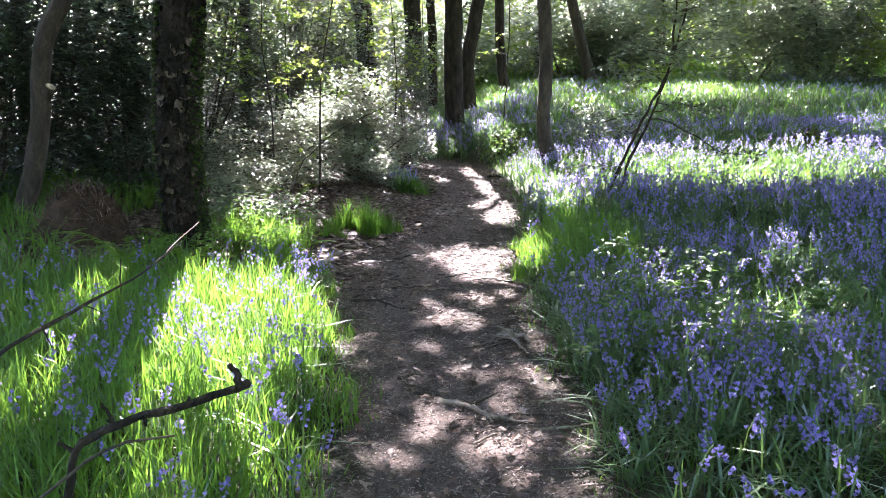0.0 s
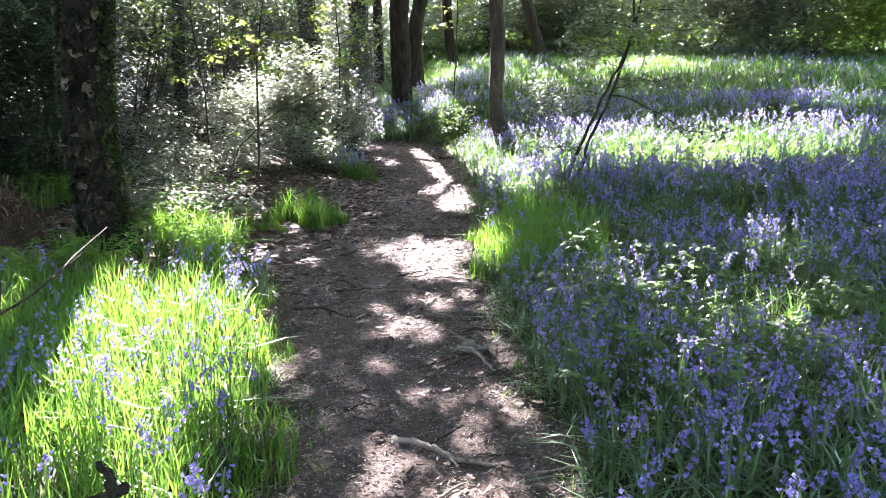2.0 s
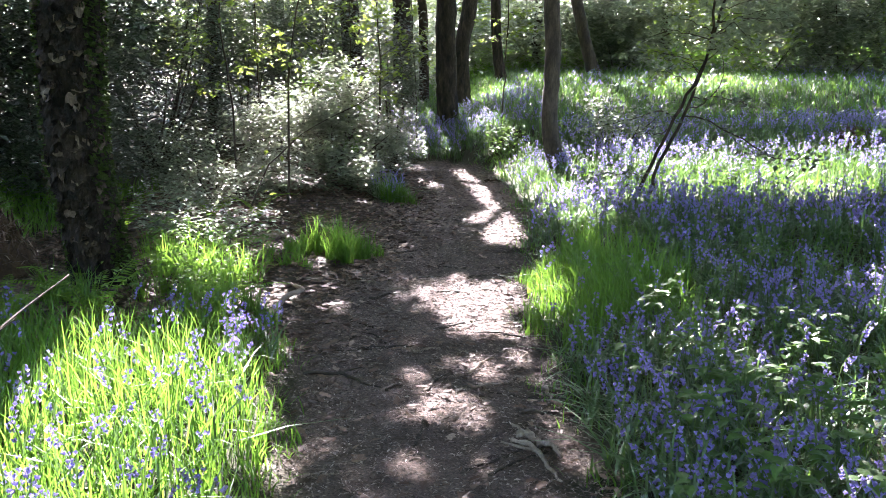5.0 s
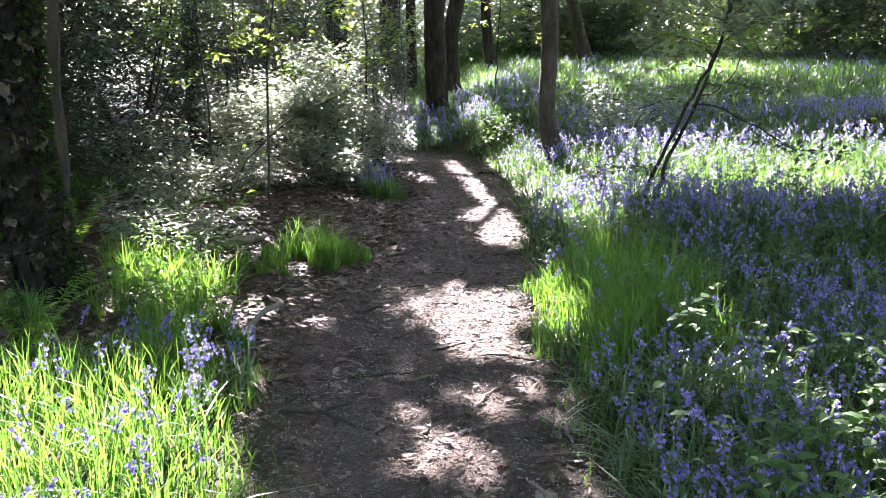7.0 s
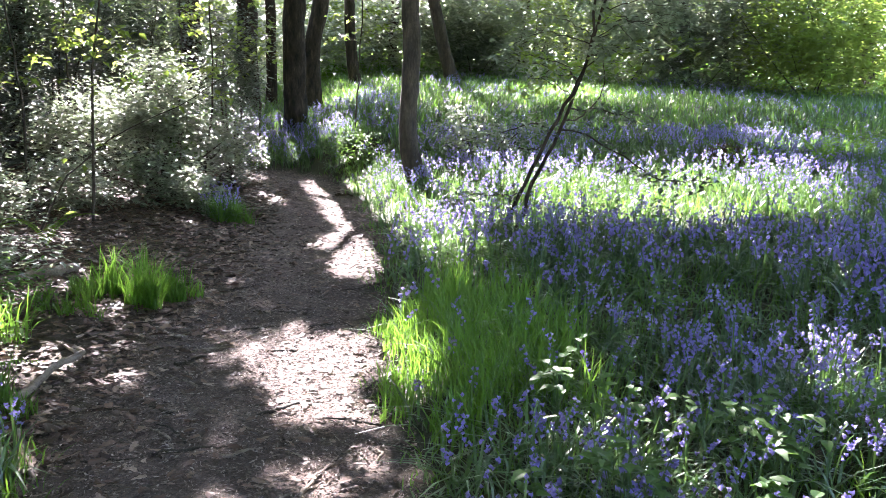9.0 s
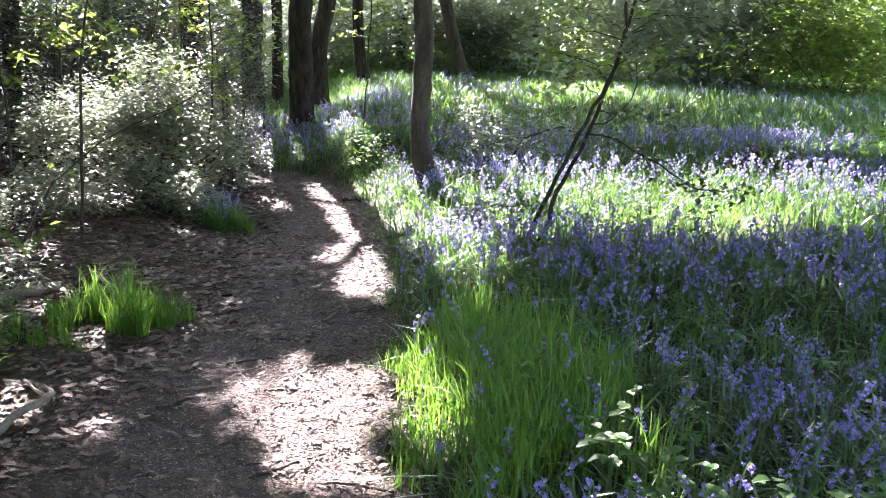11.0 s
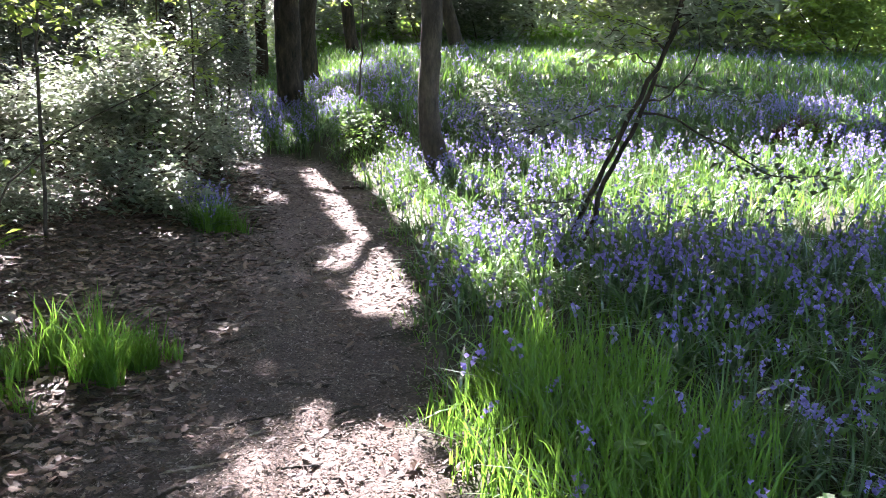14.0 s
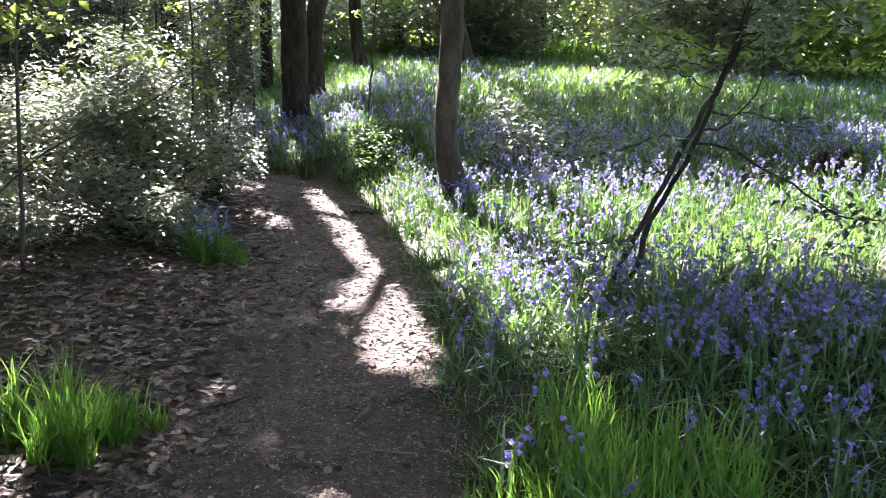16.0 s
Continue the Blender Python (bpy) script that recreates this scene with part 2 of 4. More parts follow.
def blades(at, height, width, g, bend=0.5, lean=None):
    """Grass blades: three bends and a tip each."""
    n = len(at)
    height = np.broadcast_to(height, n) * g.uniform(0.55, 1.25, n)
    az = g.uniform(0, 2 * np.pi, n) if lean is None else lean + g.normal(0, 0.7, n)
    out = np.stack([np.cos(az), np.sin(az), np.zeros(n)], -1)
    ta = az + np.pi / 2 + g.normal(0, 0.6, n)
    side = np.stack([np.cos(ta), np.sin(ta), np.zeros(n)], -1)
    b = np.abs(g.normal(bend, bend * 0.5, n))
    rows = []
    for s, w in ((0, 0.75), (0.35, 1.0), (0.7, 0.75), (1.0, 0.0)):
        p = at + out * (height * b * s ** 2)[:, None]
        p[:, 2] += height * (s - 0.35 * b * s ** 2)
        ww = (np.broadcast_to(width, n) * w * 0.5)[:, None] * side
        rows += [p - ww, p + ww] if w else [p]
    v = np.stack(rows, 1).reshape(-1, 3)
    k = np.arange(n)[:, None] * 7
    f = np.concatenate([k + np.array([t]) for t in ((0, 1, 3), (0, 3, 2), (2, 3, 5), (2, 5, 4), (4, 5, 6))])
    return v, f


# ---- the lie of the land ----
EDGE_Y = [-6, 0, 3, 4.1, 5.8, 6.6, 7.5, 9.5, 10.8, 12.4, 14.7, 15.6, 16.4, 17.3]
EDGE_L = [-0.4, -0.4, -0.4, -0.42, -0.7, -0.84, -0.95, -0.45, -0.4, -0.25, -0.2, -0.3, -0.5, -0.3]
EDGE_R = [0.65, 0.65, 0.66, 0.66, 0.62, 0.62, 0.66, 0.8, 1.0, 1.06, 1.02, 0.95, 0.75, 0.2]


def smooth01(t):
    t = np.clip(t, 0, 1)
    return t * t * (3 - 2 * t)


def lumps(x, y):
    return 0.03 * np.sin(1.7 * x + 0.6 * y) * np.sin(1.3 * y + 0.4) + 0.015 * np.sin(4.1 * x + 1.0) * np.sin(3.7 * y)


def height(x, y):
    """The height of the ground."""
    x, y = np.asarray(x, float), np.asarray(y, float)
    l, r = np.interp(y, EDGE_Y, EDGE_L), np.interp(y, EDGE_Y, EDGE_R)
    base = 0.018 * np.clip(y - 9, 0, 8) + 0.14 * np.clip(y - 17, 0, 3) + 0.075 * np.clip(y - 20, 0, 22) + 0.02 * np.clip(y - 42, 0, 60)
    dr, dl = np.clip(x - r, 0, 8), np.clip(l - x, 0, 8)
    right = 0.10 * smooth01(dr / 0.45) + 0.03 * dr + 0.045 * np.clip(y - 7, 0, 10) * smooth01(dr / 1.8)
    left = 0.07 * smooth01(dl / 0.5) + 0.015 * dl
    off = smooth01((dr + dl) / 0.5)
    return base + right + left + lumps(x, y) * (0.25 + 0.75 * off)


def ground_line(a, b, fine0, fine1, step, coarse):
    return np.unique(np.concatenate([np.linspace(a, fine0, coarse), np.arange(fine0, fine1, step), np.linspace(fine1, b, coarse)]).round(3))


gx, gy = ground_line(-400, 400, -7, 9, 0.08, 40), ground_line(-300, 600, -3, 22, 0.08, 45)
X, Y = np.meshgrid(gx, gy, indexing="ij")
l_, r_ = np.interp(Y, EDGE_Y, EDGE_L), np.interp(Y, EDGE_Y, EDGE_R)
wig = 0.08 * np.sin(5 * Y) + 0.05 * np.sin(11 * Y + X)
bare = smooth01((X - l_ + 0.12 + wig) / 0.2) * smooth01((r_ - X + 0.08 + wig) / 0.2) * (Y < 17.2)
litter = smooth01((X + 3.6) / 0.8) * smooth01((0.2 - X) / 0.3) * smooth01((Y - 6.6) / 0.5) * smooth01((14 - Y) / 1.5)
Z = height(X, Y) + 0.008 * RNG.standard_normal(X.shape) * (np.abs(X) < 9)
idx = np.arange(X.size).reshape(X.shape)
gf = np.stack([idx[:-1, :-1], idx[1:, :-1], idx[1:, 1:], idx[:-1, 1:]], -1).reshape(-1, 4)
gm = np_mesh("ground", np.stack([X, Y, Z], -1).reshape(-1, 3), gf, SOIL, True)
gm.attributes.new("trodden", "FLOAT", "POINT").data.foreach_set("value", np.maximum(bare, 0.55 * litter).ravel().astype(np.float32))
tagged(new("ground", gm), "brown trodden woodland earth with leaf mould beside the path", "ground", kind="structure")

# ---- sun patches on the ground, kept clear of the unseen shading leaves ----
def sunlit(x, y):
    """1 where a sunbeam comes down, 0 under leaves."""
    w = 0.10 * np.sin(7 * x + 3 * y) + 0.07 * np.sin(13 * y - 5 * x)
    def oval(cx, cy, rx, ry):
        return ((x - cx) / rx) ** 2 + ((y - cy) / ry) ** 2 + w * 2 < 1
    s = (x > -0.24 + 0.25 * np.clip(8.1 - y, 0, 1) + w * 0.3) & (x < 0.62 + w * 0.3) & (y > 6.9) & (y < 8.75 - 0.25 * np.abs(x - 0.25) + w * 0.6)
    fleck = np.sin(9 * x + 2 * y) * np.sin(5.5 * y - 3 * x + 0.7) + 0.5 * np.sin(15 * x - 7 * y)
    left = np.interp(y, [10.1, 11.9, 16], [0.42, 0.35, 0.30])
    right = np.interp(y, [10.1, 10.5, 13, 16.2], [0.9, 1.1, 1.25, 1.2])
    s |= (x > left + w * 0.3) & (x < right) & (y > 10.05 + w) & (y < 16.3)
    s |= oval(-1.45, 4.9, 0.62, 1.3) | oval(-1.05, 5.3, 0.4, 1.0) | (oval(-1.2, 3.6, 0.8, 1.0) & (fleck > -0.1)) | (oval(-1.9, 5.6, 0.7, 0.6) & (fleck > 0))
    s |= oval(3.9, 11.9, 2.9, 1.5) | oval(2.0, 12.5, 1.1, 1.9) | oval(1.5, 10.2, 0.5, 0.6) | oval(1.35, 15.0, 0.5, 1.5)
    s |= ((x > -2.9) & (x < -0.4 + w) & (y > 12.0 + w * 2) & (y < 14.6)) | oval(-2.1, 8.9, 0.5, 0.35)
    s |= oval(-0.35, 16.4, 0.22, 0.45) | oval(-0.95, 8.95, 0.32, 0.3) | (oval(-1.1, 7.85, 0.4, 0.55) & (fleck > -0.2)) | oval(0.85, 7.9, 0.22, 0.7) | oval(-1.75, 8.0, 0.45, 0.5) | oval(-2.5, 11.1, 0.7, 0.5)
    s |= oval(-1.0, 14.2, 1.4, 0.7) | oval(0.8, 18.3, 0.8, 0.8) | oval(8.5, 15.5, 1.5, 0.8)
    s |= oval(2.4, 3.0, 0.5, 0.3) | oval(-1.6, 9.4, 0.35, 0.25) | oval(2.2, 5.2, 0.6, 0.35) | oval(1.4, 6.2, 0.3, 0.3) | oval(3.0, 6.6, 0.6, 0.3)
    s |= (np.sin(2.3 * x + 1.1 * y) * np.sin(1.9 * y - 0.7 * x + 1) > 0.93) & (y > 2) & ((x < -1.2) | (x > 0.8))
    s |= (y > 20.5) & (np.sin(1.1 * x + 0.5) * np.sin(0.9 * y) > 0.2)
    return s


def gaps(x, y):
    """The share of shading leaves left out overhead, to dapple path and banks."""
    path = 0.52 * smooth01((0.65 - np.abs(x - 0.25)) / 0.3) * smooth01((7.2 - y) / 0.6)
    banks = 0.30 * smooth01((3.2 - np.abs(x)) / 0.8) * smooth01((6.5 - y) / 2.0)
    return np.maximum(path, banks)


# ---- trees ----
TREES = []   # base places, for the unseen shading leaves


def tree(name, label, pts, r0, r1, mat, seed, group="", flare=1.35, top=9.0, limbs=4, sides=16, rings=70, gnarl=0.10, crown=True):
    """A tree: trunk through pts, carried up to the canopy, limbs and, later, unseen shading leaves."""
    g = np.random.default_rng(seed)
    p = [np.array(q, float) for q in pts]
    p[0][2] = float(height(p[0][0], p[0][1])) - 0.05
    d = (p[-1] - p[-2]) / np.linalg.norm(p[-1] - p[-2])
    while p[-1][2] < top:
        d = d * 0.8 + np.array((g.normal(0, 0.05), g.normal(0, 0.05), 0.25))
        p.append(p[-1] + 1.2 * d / np.linalg.norm(d))
    base = thing(name, p[0], label, "tree", group)
    q = curve_pts(p, rings, 0.42 / rings, seed)
    s = np.linspace(0, 1, rings)
    rad = r0 + (r1 - r0) * s
    rad *= 1 + (flare - 1) * np.exp(-(q[:, 2] - q[0, 2]) / 0.22)
    v, f = tube(q - p[0], rad, sides, gnarl, seed)
    part("trunk", np_mesh("trunk", v, f, mat, True), base)
    for i in range(limbs):
        k = int(rings * g.uniform(0.62, 0.95))
        a = g.uniform(0, 6.28)
        ln = g.uniform(1.6, 3.0)
        e = q[k] - p[0]
        lp = curve_pts([e, e + ln * 0.5 * np.array((np.cos(a), np.sin(a), 0.5)), e + ln * np.array((np.cos(a), np.sin(a), 0.75))], 14, 0.03, seed + i)
        lv, lf = tube(lp, np.linspace(rad[k] * 0.5, 0.015, 14), 7, 0.1, i)
        part("limb", np_mesh("limb", lv, lf, mat, True), base)
    if crown:
        TREES.append((base, q[-1]))
    return base, q, rad


birch, bq, br = tree("birch_tree", "old dark birch with flaking pale bark and mossy foot", [(-2.5, 8.1, 0), (-2.45, 7.9, 0.25), (-2.28, 7.3, 1.05), (-2.12, 6.95, 1.8), (-1.98, 6.7, 2.5), (-1.8, 6.5, 4)], 0.155, 0.105, BARK_BIRCH, 3, flare=1.3, sides=36, rings=170, gnarl=0.13)


def bark_flakes(base, q, rad, n, lo, hi, seed, mat, name, size, label, around=(0, 6.283)):
    g = np.random.default_rng(seed)
    out = []
    zz = q[:, 2] - q[0, 2]
    for _ in range(n):
        z, a = g.uniform(lo, hi), g.uniform(*around)
        c = np.array([np.interp(z, zz, q[:, k] - q[0, k]) for k in range(3)])
        r = float(np.interp(z, zz, rad)) * 1.04 + (0 if mat == BARK_BIRCH else 0.01)
        w, h = size * g.uniform(0.5, 1.3), size * g.uniform(0.4, 1.6)
        m = 5
        aa = a + np.linspace(-w / r / 2, w / r / 2, m) + g.normal(0, 0.12 * w / r)
        grid = []
        for t in range(3):
            for j in range(m):
                e = r + 0.012 + (0.045 * g.random() if j in (0, m - 1) or t == 0 else 0.008 * g.random())
                jag = (g.normal(0, 0.28) - (0.5 if j in (0, m - 1) else 0) * (t - 1)) * h
                grid.append(c + np.array((math.cos(aa[j]) * e, math.sin(aa[j]) * e, (t - 1) * h * 0.5 + jag * 0.5)))
        fc = [[t * m + j, t * m + j + 1, (t + 1) * m + j + 1, (t + 1) * m + j] for t in range(2) for j in range(m - 1)]
        out.append((np.array(grid), np.array(fc)))
    if mat == BARK_FLAKE:
        for v, f in out:
            part(name, np_mesh(name, v, f, mat, True), base, label)
        return
    v, f = join(out)
    tagged(part(name, np_mesh(name, v, f, mat, True), base, label), kind="stuff")


bark_flakes(birch, bq, br, 1100, 0.0, 3.4, 4, BARK_BIRCH, "rugged_bark", 0.085, "dark rugged curling bark plates")
bark_flakes(birch, bq, br, 150, 0.35, 3.2, 5, BARK_FLAKE, "bark_flake", 0.062, "pale peeling bark flake")
bark_flakes(birch, bq, br, 900, 0.02, 2.8, 6, MOSS, "moss", 0.02, "green moss on the bark", (2.4, 3.9))
bark_flakes(birch, bq, br, 900, 0.02, 2.2, 8, MOSS, "moss", 0.02, "green moss on the bark", (-0.8, 0.4))
tree("birch_tree", "grey slender birch behind the old one", [(-3.43, 10.3, 0), (-3.38, 10.3, 1.2), (-3.27, 10.3, 3)], 0.12, 0.08, BARK_GREY, 11)
tree("young_oak", "slim grey-brown tree standing among bluebells", [(1.84, 13.9, 0), (1.70, 13.9, 0.6), (1.62, 13.9, 1.1), (1.69, 13.9, 1.8), (1.60, 13.9, 3.2)], 0.115, 0.085, BARK_GREY, 12, flare=1.45)

# the group at the end of the path, the woods behind
tree("oak_tree", "dark thick tree in the group where the path bends", [(0.27, 20.5, 0), (0.25, 20.5, 1.5), (0.2, 20.5, 4)], 0.23, 0.17, BARK_DARK, 21, "trees at the bend", limbs=2)
tree("oak_tree", "dark tree leaning over the bend", [(0.66, 23, 0), (0.66, 23, 2.4), (0.98, 23, 4.1)], 0.2, 0.12, BARK_DARK, 22, "trees at the bend", limbs=3, flare=1.7)
tree("oak_tree", "dark tree behind the bright bush", [(-0.8, 24, 0), (-0.82, 24, 2), (-0.87, 24, 4)], 0.25, 0.18, BARK_DARK, 24, "trees at the bend", limbs=2)
tree("oak_tree", "slim dark tree behind the bright bush", [(-0.3, 26, 0), (-0.31, 26, 2), (-0.37, 26, 4.2)], 0.14, 0.1, BARK_DARK, 25, "trees at the bend", limbs=2)
tree("oak_tree", "straight dark tree among the hollies", [(-2.05, 25, 0), (-2.13, 25, 1.6), (-2.38, 25, 4.2)], 0.28, 0.2, BARK_DARK, 26)
tree("oak_tree", "slim dark tree beyond the path's bend", [(1.9, 26, 0), (1.86, 26, 1.6), (1.65, 26, 4.2)], 0.15, 0.1, BARK_DARK, 27)
tree("birch_tree", "slim leaning birch with pale patches", [(4.75, 27, 0), (4.65, 27, 1.8), (3.99, 27, 4.4)], 0.18, 0.12, BARK_GREY, 28)
# from (9.5, 6) on: out-of-view trees added to darken and carry shading leaves
for i, (x, y, r, lean) in enumerate([(3.4, 31.0, 0.15, 0.02), (8.2, 33, 0.2, 0.03), (12.8, 30, 0.24, 0.0), (18.4, 28, 0.26, 0.0),
                                     (-4.6, 27, 0.2, 0.02), (-7, 19, 0.16, 0.03), (-6.2, 12.6, 0.10, 0.02), (-5.2, 14.5, 0.12, -0.02), (-4.2, 18, 0.13, 0.02), (0.9, 34, 0.22, 0.0), (6.3, 36, 0.2, 0.01), (11, 36, 0.2, 0.0),
                                     (20, 24, 0.3, 0.0), (-10, 24, 0.25, 0.0), (9.5, 6, 0.25, 0), (8, -3, 0.25, 0), (-8, 4, 0.22, 0), (-6, -5, 0.25, 0), (3, -7, 0.25, 0), (14, 16, 0.25, 0), (-12, 12, 0.25, 0)]):
    tree("woodland_tree", "dark-barked woodland tree, its unseen high crown added for shade", [(x, y, 0), (x + lean * 2, y, 2), (x + lean * 5, y, 5)], r, r * 0.65, BARK_DARK if i % 3 else BARK_GREY, 40 + i, "trees of the wood", limbs=4, sides=12)

# unseen leaves added high over the walk for shade, thinned where sunbeams pass
def shade_crowns():
    g = np.random.default_rng(99)
    n = 190000
    z = g.uniform(7.0, 10.0, n)
    x, y = g.uniform(-12, 15, n), g.uniform(2, 38, n)
    k = z / SUN.z
    for _ in range(3):
        k = (z - height(x - SUN.x * k, y - SUN.y * k) - 0.1) / SUN.z
    sx, sy = x - SUN.x * k, y - SUN.y * k
    keep = ~sunlit(sx, sy) & (np.sin(0.9 * x + 0.3 * y) * np.sin(0.8 * y + 1) < 0.93)
    keep &= ~((sy > 20) & (g.random(n) < 0.58)) & ~((sy > 16.5) & (g.random(n) < 0.4))
    keep &= g.random(n) > gaps(sx, sy)
    at = np.stack([x, y, z], -1)[keep]
    # larger unseen leaves round and behind the start, added to dim skylight
    nb = 11000
    back = np.stack([g.uniform(-16, 18, nb), g.uniform(-28, 3, nb), g.uniform(5, 10, nb)], -1)
    k = back[:, 2] / SUN.z
    bx, by = back[:, 0] - SUN.x * k, back[:, 1] - SUN.y * k
    back = back[~sunlit(bx, by) & (g.random(nb) > gaps(bx, by) * (by > -2))]
    at = np.vstack([at, back])
    bx = np.array([[t[1][0], t[1][1]] for t in TREES])
    near = np.argmin(((at[:, None, :2] - bx[None]) ** 2).sum(-1), axis=1)
    for i, (base, _) in enumerate(TREES):
        mine = at[near == i]
        if len(mine) > 3:
            v, f = leaves(mine - np.array(base.location), np.where(mine[:, 1] < 3, 0.6, 0.27), g, 0.1, 0.8, 0.1, 0.8)
            part("crown", np_mesh("crown", v, f, CANOPY), base)


shade_crowns()

# ---- shrubs ----
def clump_points(n, blobs, g, shell=0.5):
    """Places in a few uneven lumps (x, y, z, rx, ry, rz)."""
    out = []
    w = np.array([b[3] * b[4] * b[5] for b in blobs]) ** 0.67
    w /= w.sum()
    for b, q in zip(blobs, w):
        m = int(n * q)
        d = unit(g.normal(0, 1, (m, 3)))
        r = g.uniform(shell, 1.0, m) ** 0.6 * (1 + 0.18 * np.sin(5 * d[:, 0] + 7 * d[:, 2]) + 0.12 * np.sin(9 * d[:, 1] + 4 * d[:, 2]))
        out.append(np.array(b[:3]) + d * r[:, None] * np.array(b[3:]))
    return np.vstack(out)


def shrub(name, label, at, blobs, n, size, mat, seed, stems=5, width=0.5, group=""):
    g = np.random.default_rng(seed)
    z0 = float(height(*at))
    base = thing(name, (at[0], at[1], z0), label, "shrub", group)
    pts = clump_points(n, blobs, g)
    # leaves gather in small sprays
    seeds = pts[g.integers(0, len(pts), max(8, n // 14))]
    pts = np.where(g.random((len(pts), 1)) < 0.7, seeds[g.integers(0, len(seeds), len(pts))] + g.normal(0, size * 1.3, pts.shape), pts)
    lim = height(pts[:, 0] + at[0], pts[:, 1] + at[1]) - z0 + 0.05
    pts = pts[pts[:, 2] > lim]
    v, f = leaves(pts, size, g, 0.1, width, 0.1, 0.74, 0.28)
    part("foliage", np_mesh("foliage", v, f, mat), base)
    for i in range(stems):
        b = blobs[i % len(blobs)]
        e = np.array(b[:3]) + g.normal(0, 0.3, 3) * np.array(b[3:])
        sp = curve_pts([(g.normal(0, 0.12), g.normal(0, 0.12), -0.05), e * (0.5, 0.5, 0.4), e], 12, 0.012, seed + i)
        sv, sf = tube(sp, np.linspace(0.025, 0.006, 12), 6, 0.1, i)
        part("stem", np_mesh("stem", sv, sf, BARK_TWIG, True), base)
    return base


gb = np.random.default_rng(64)
lumps_of_bush = []
for _ in range(44):
    x, y = gb.uniform(-1.5, 0.95), gb.uniform(-1.35, 0.7)
    top = 0.22 + 0.66 * (y + 1.35) - 0.25 * abs(x + 0.1)
    lumps_of_bush.append((x, y, max(0.16, top * gb.uniform(0.7, 1.15)), gb.uniform(0.22, 0.45), gb.uniform(0.22, 0.42), gb.uniform(0.13, 0.28)))
shrub("holly_bush", "glossy-leaved bush glinting white in the sun beside path", (-1.5, 14.0), lumps_of_bush, 10500, 0.085, BUSH, 61, 16)
shrub("holly_bush", "low leafy bush at the foot of the bright one", (-2.6, 11.5), [(0, 0, 0.25, 0.5, 0.4, 0.28), (-0.5, 0.6, 0.5, 0.5, 0.4, 0.45), (0.5, 0.9, 0.3, 0.5, 0.35, 0.3)], 6000, 0.055, BUSH, 62, 6)
shrub("leafy_seedlings", "low glossy seedlings glinting beside the birch", (-2.15, 9.5), [(0, 0, 0.2, 0.4, 0.3, 0.2), (-0.4, 0.3, 0.28, 0.35, 0.3, 0.22), (0.4, 0.2, 0.16, 0.35, 0.25, 0.15)], 1700, 0.06, BUSH, 67, 8)
shrub("leafy_seedlings", "fresh green seedlings over brown litter", (-1.95, 7.75), [(0, 0, 0.16, 0.4, 0.25, 0.16), (0.4, 0.1, 0.14, 0.3, 0.25, 0.14)], 600, 0.05, HERB, 69, 6)
shrub("leafy_seedlings", "fresh green seedlings beside the birch", (-1.75, 8.6), [(0, 0, 0.2, 0.4, 0.25, 0.2), (-0.35, 0.2, 0.25, 0.3, 0.25, 0.2)], 900, 0.055, HERB, 68, 6)
shrub("leafy_seedlings", "pale leafy seedlings at the foot of a slim tree", (2.75, 14.4), [(0, 0, 0.3, 0.5, 0.4, 0.3), (0.5, 0.2, 0.45, 0.4, 0.35, 0.3), (-0.3, 0.3, 0.5, 0.3, 0.3, 0.35)], 900, 0.085, BUSH, 65, 7)
shrub("leafy_seedlings", "pale green leafy seedlings at the path's bend", (1.15, 16.6), [(0, 0, 0.25, 0.35, 0.5, 0.25), (0.3, 0.5, 0.4, 0.35, 0.35, 0.25)], 800, 0.075, HERB, 66, 6)
shrub("holly_bush", "dark upright holly beside the bend", (-0.62, 14.9), [(0, 0, 0.8, 0.42, 0.5, 0.9), (0.05, 0.2, 1.6, 0.4, 0.4, 0.7)], 8000, 0.06, HOLLY, 63, 6)
for i, (x, y, w, h) in enumerate([(-5.0, 12.5, 1.5, 2.6), (-6.8, 11.6, 1.7, 3.0), (-4.4, 15.3, 1.5, 2.8), (-6.0, 15.5, 2.0, 3.6), (-8.8, 11.0, 1.8, 3.2), (-3.6, 17.8, 1.3, 1.9), (-8.5, 15.5, 2.2, 4.2), (-5.2, 19.5, 2.2, 4.0), (-10.5, 8.5, 1.8, 3.4), (-7.5, 9.2, 1.3, 2.4), (-5.9, 10.8, 1.0, 2.2), (-4.3, 11.4, 0.9, 2.0), (-12, 14, 2.5, 5), (-8, 19, 2.5, 5), (-2.6, 20, 1.4, 2.4), (-4.3, 22.5, 2, 3.4), (-11, 17.5, 2.5, 5), (-6.6, 13.5, 1.8, 4.5), (-4.6, 16.3, 1.5, 4.2)]):
    shrub("holly_tree", "dark glossy holly making a deep thicket", (x, y), [(0, 0, h * 0.45, w, w * 0.8, h * 0.5), (w * 0.4, 0.2, h * 0.9, w * 0.8, w * 0.7, h * 0.4), (-w * 0.5, 0, h * 0.7, w * 0.8, w * 0.7, h * 0.45)], 7500, 0.10, HOLLY, 70 + i, 5, group="thicket hollies")
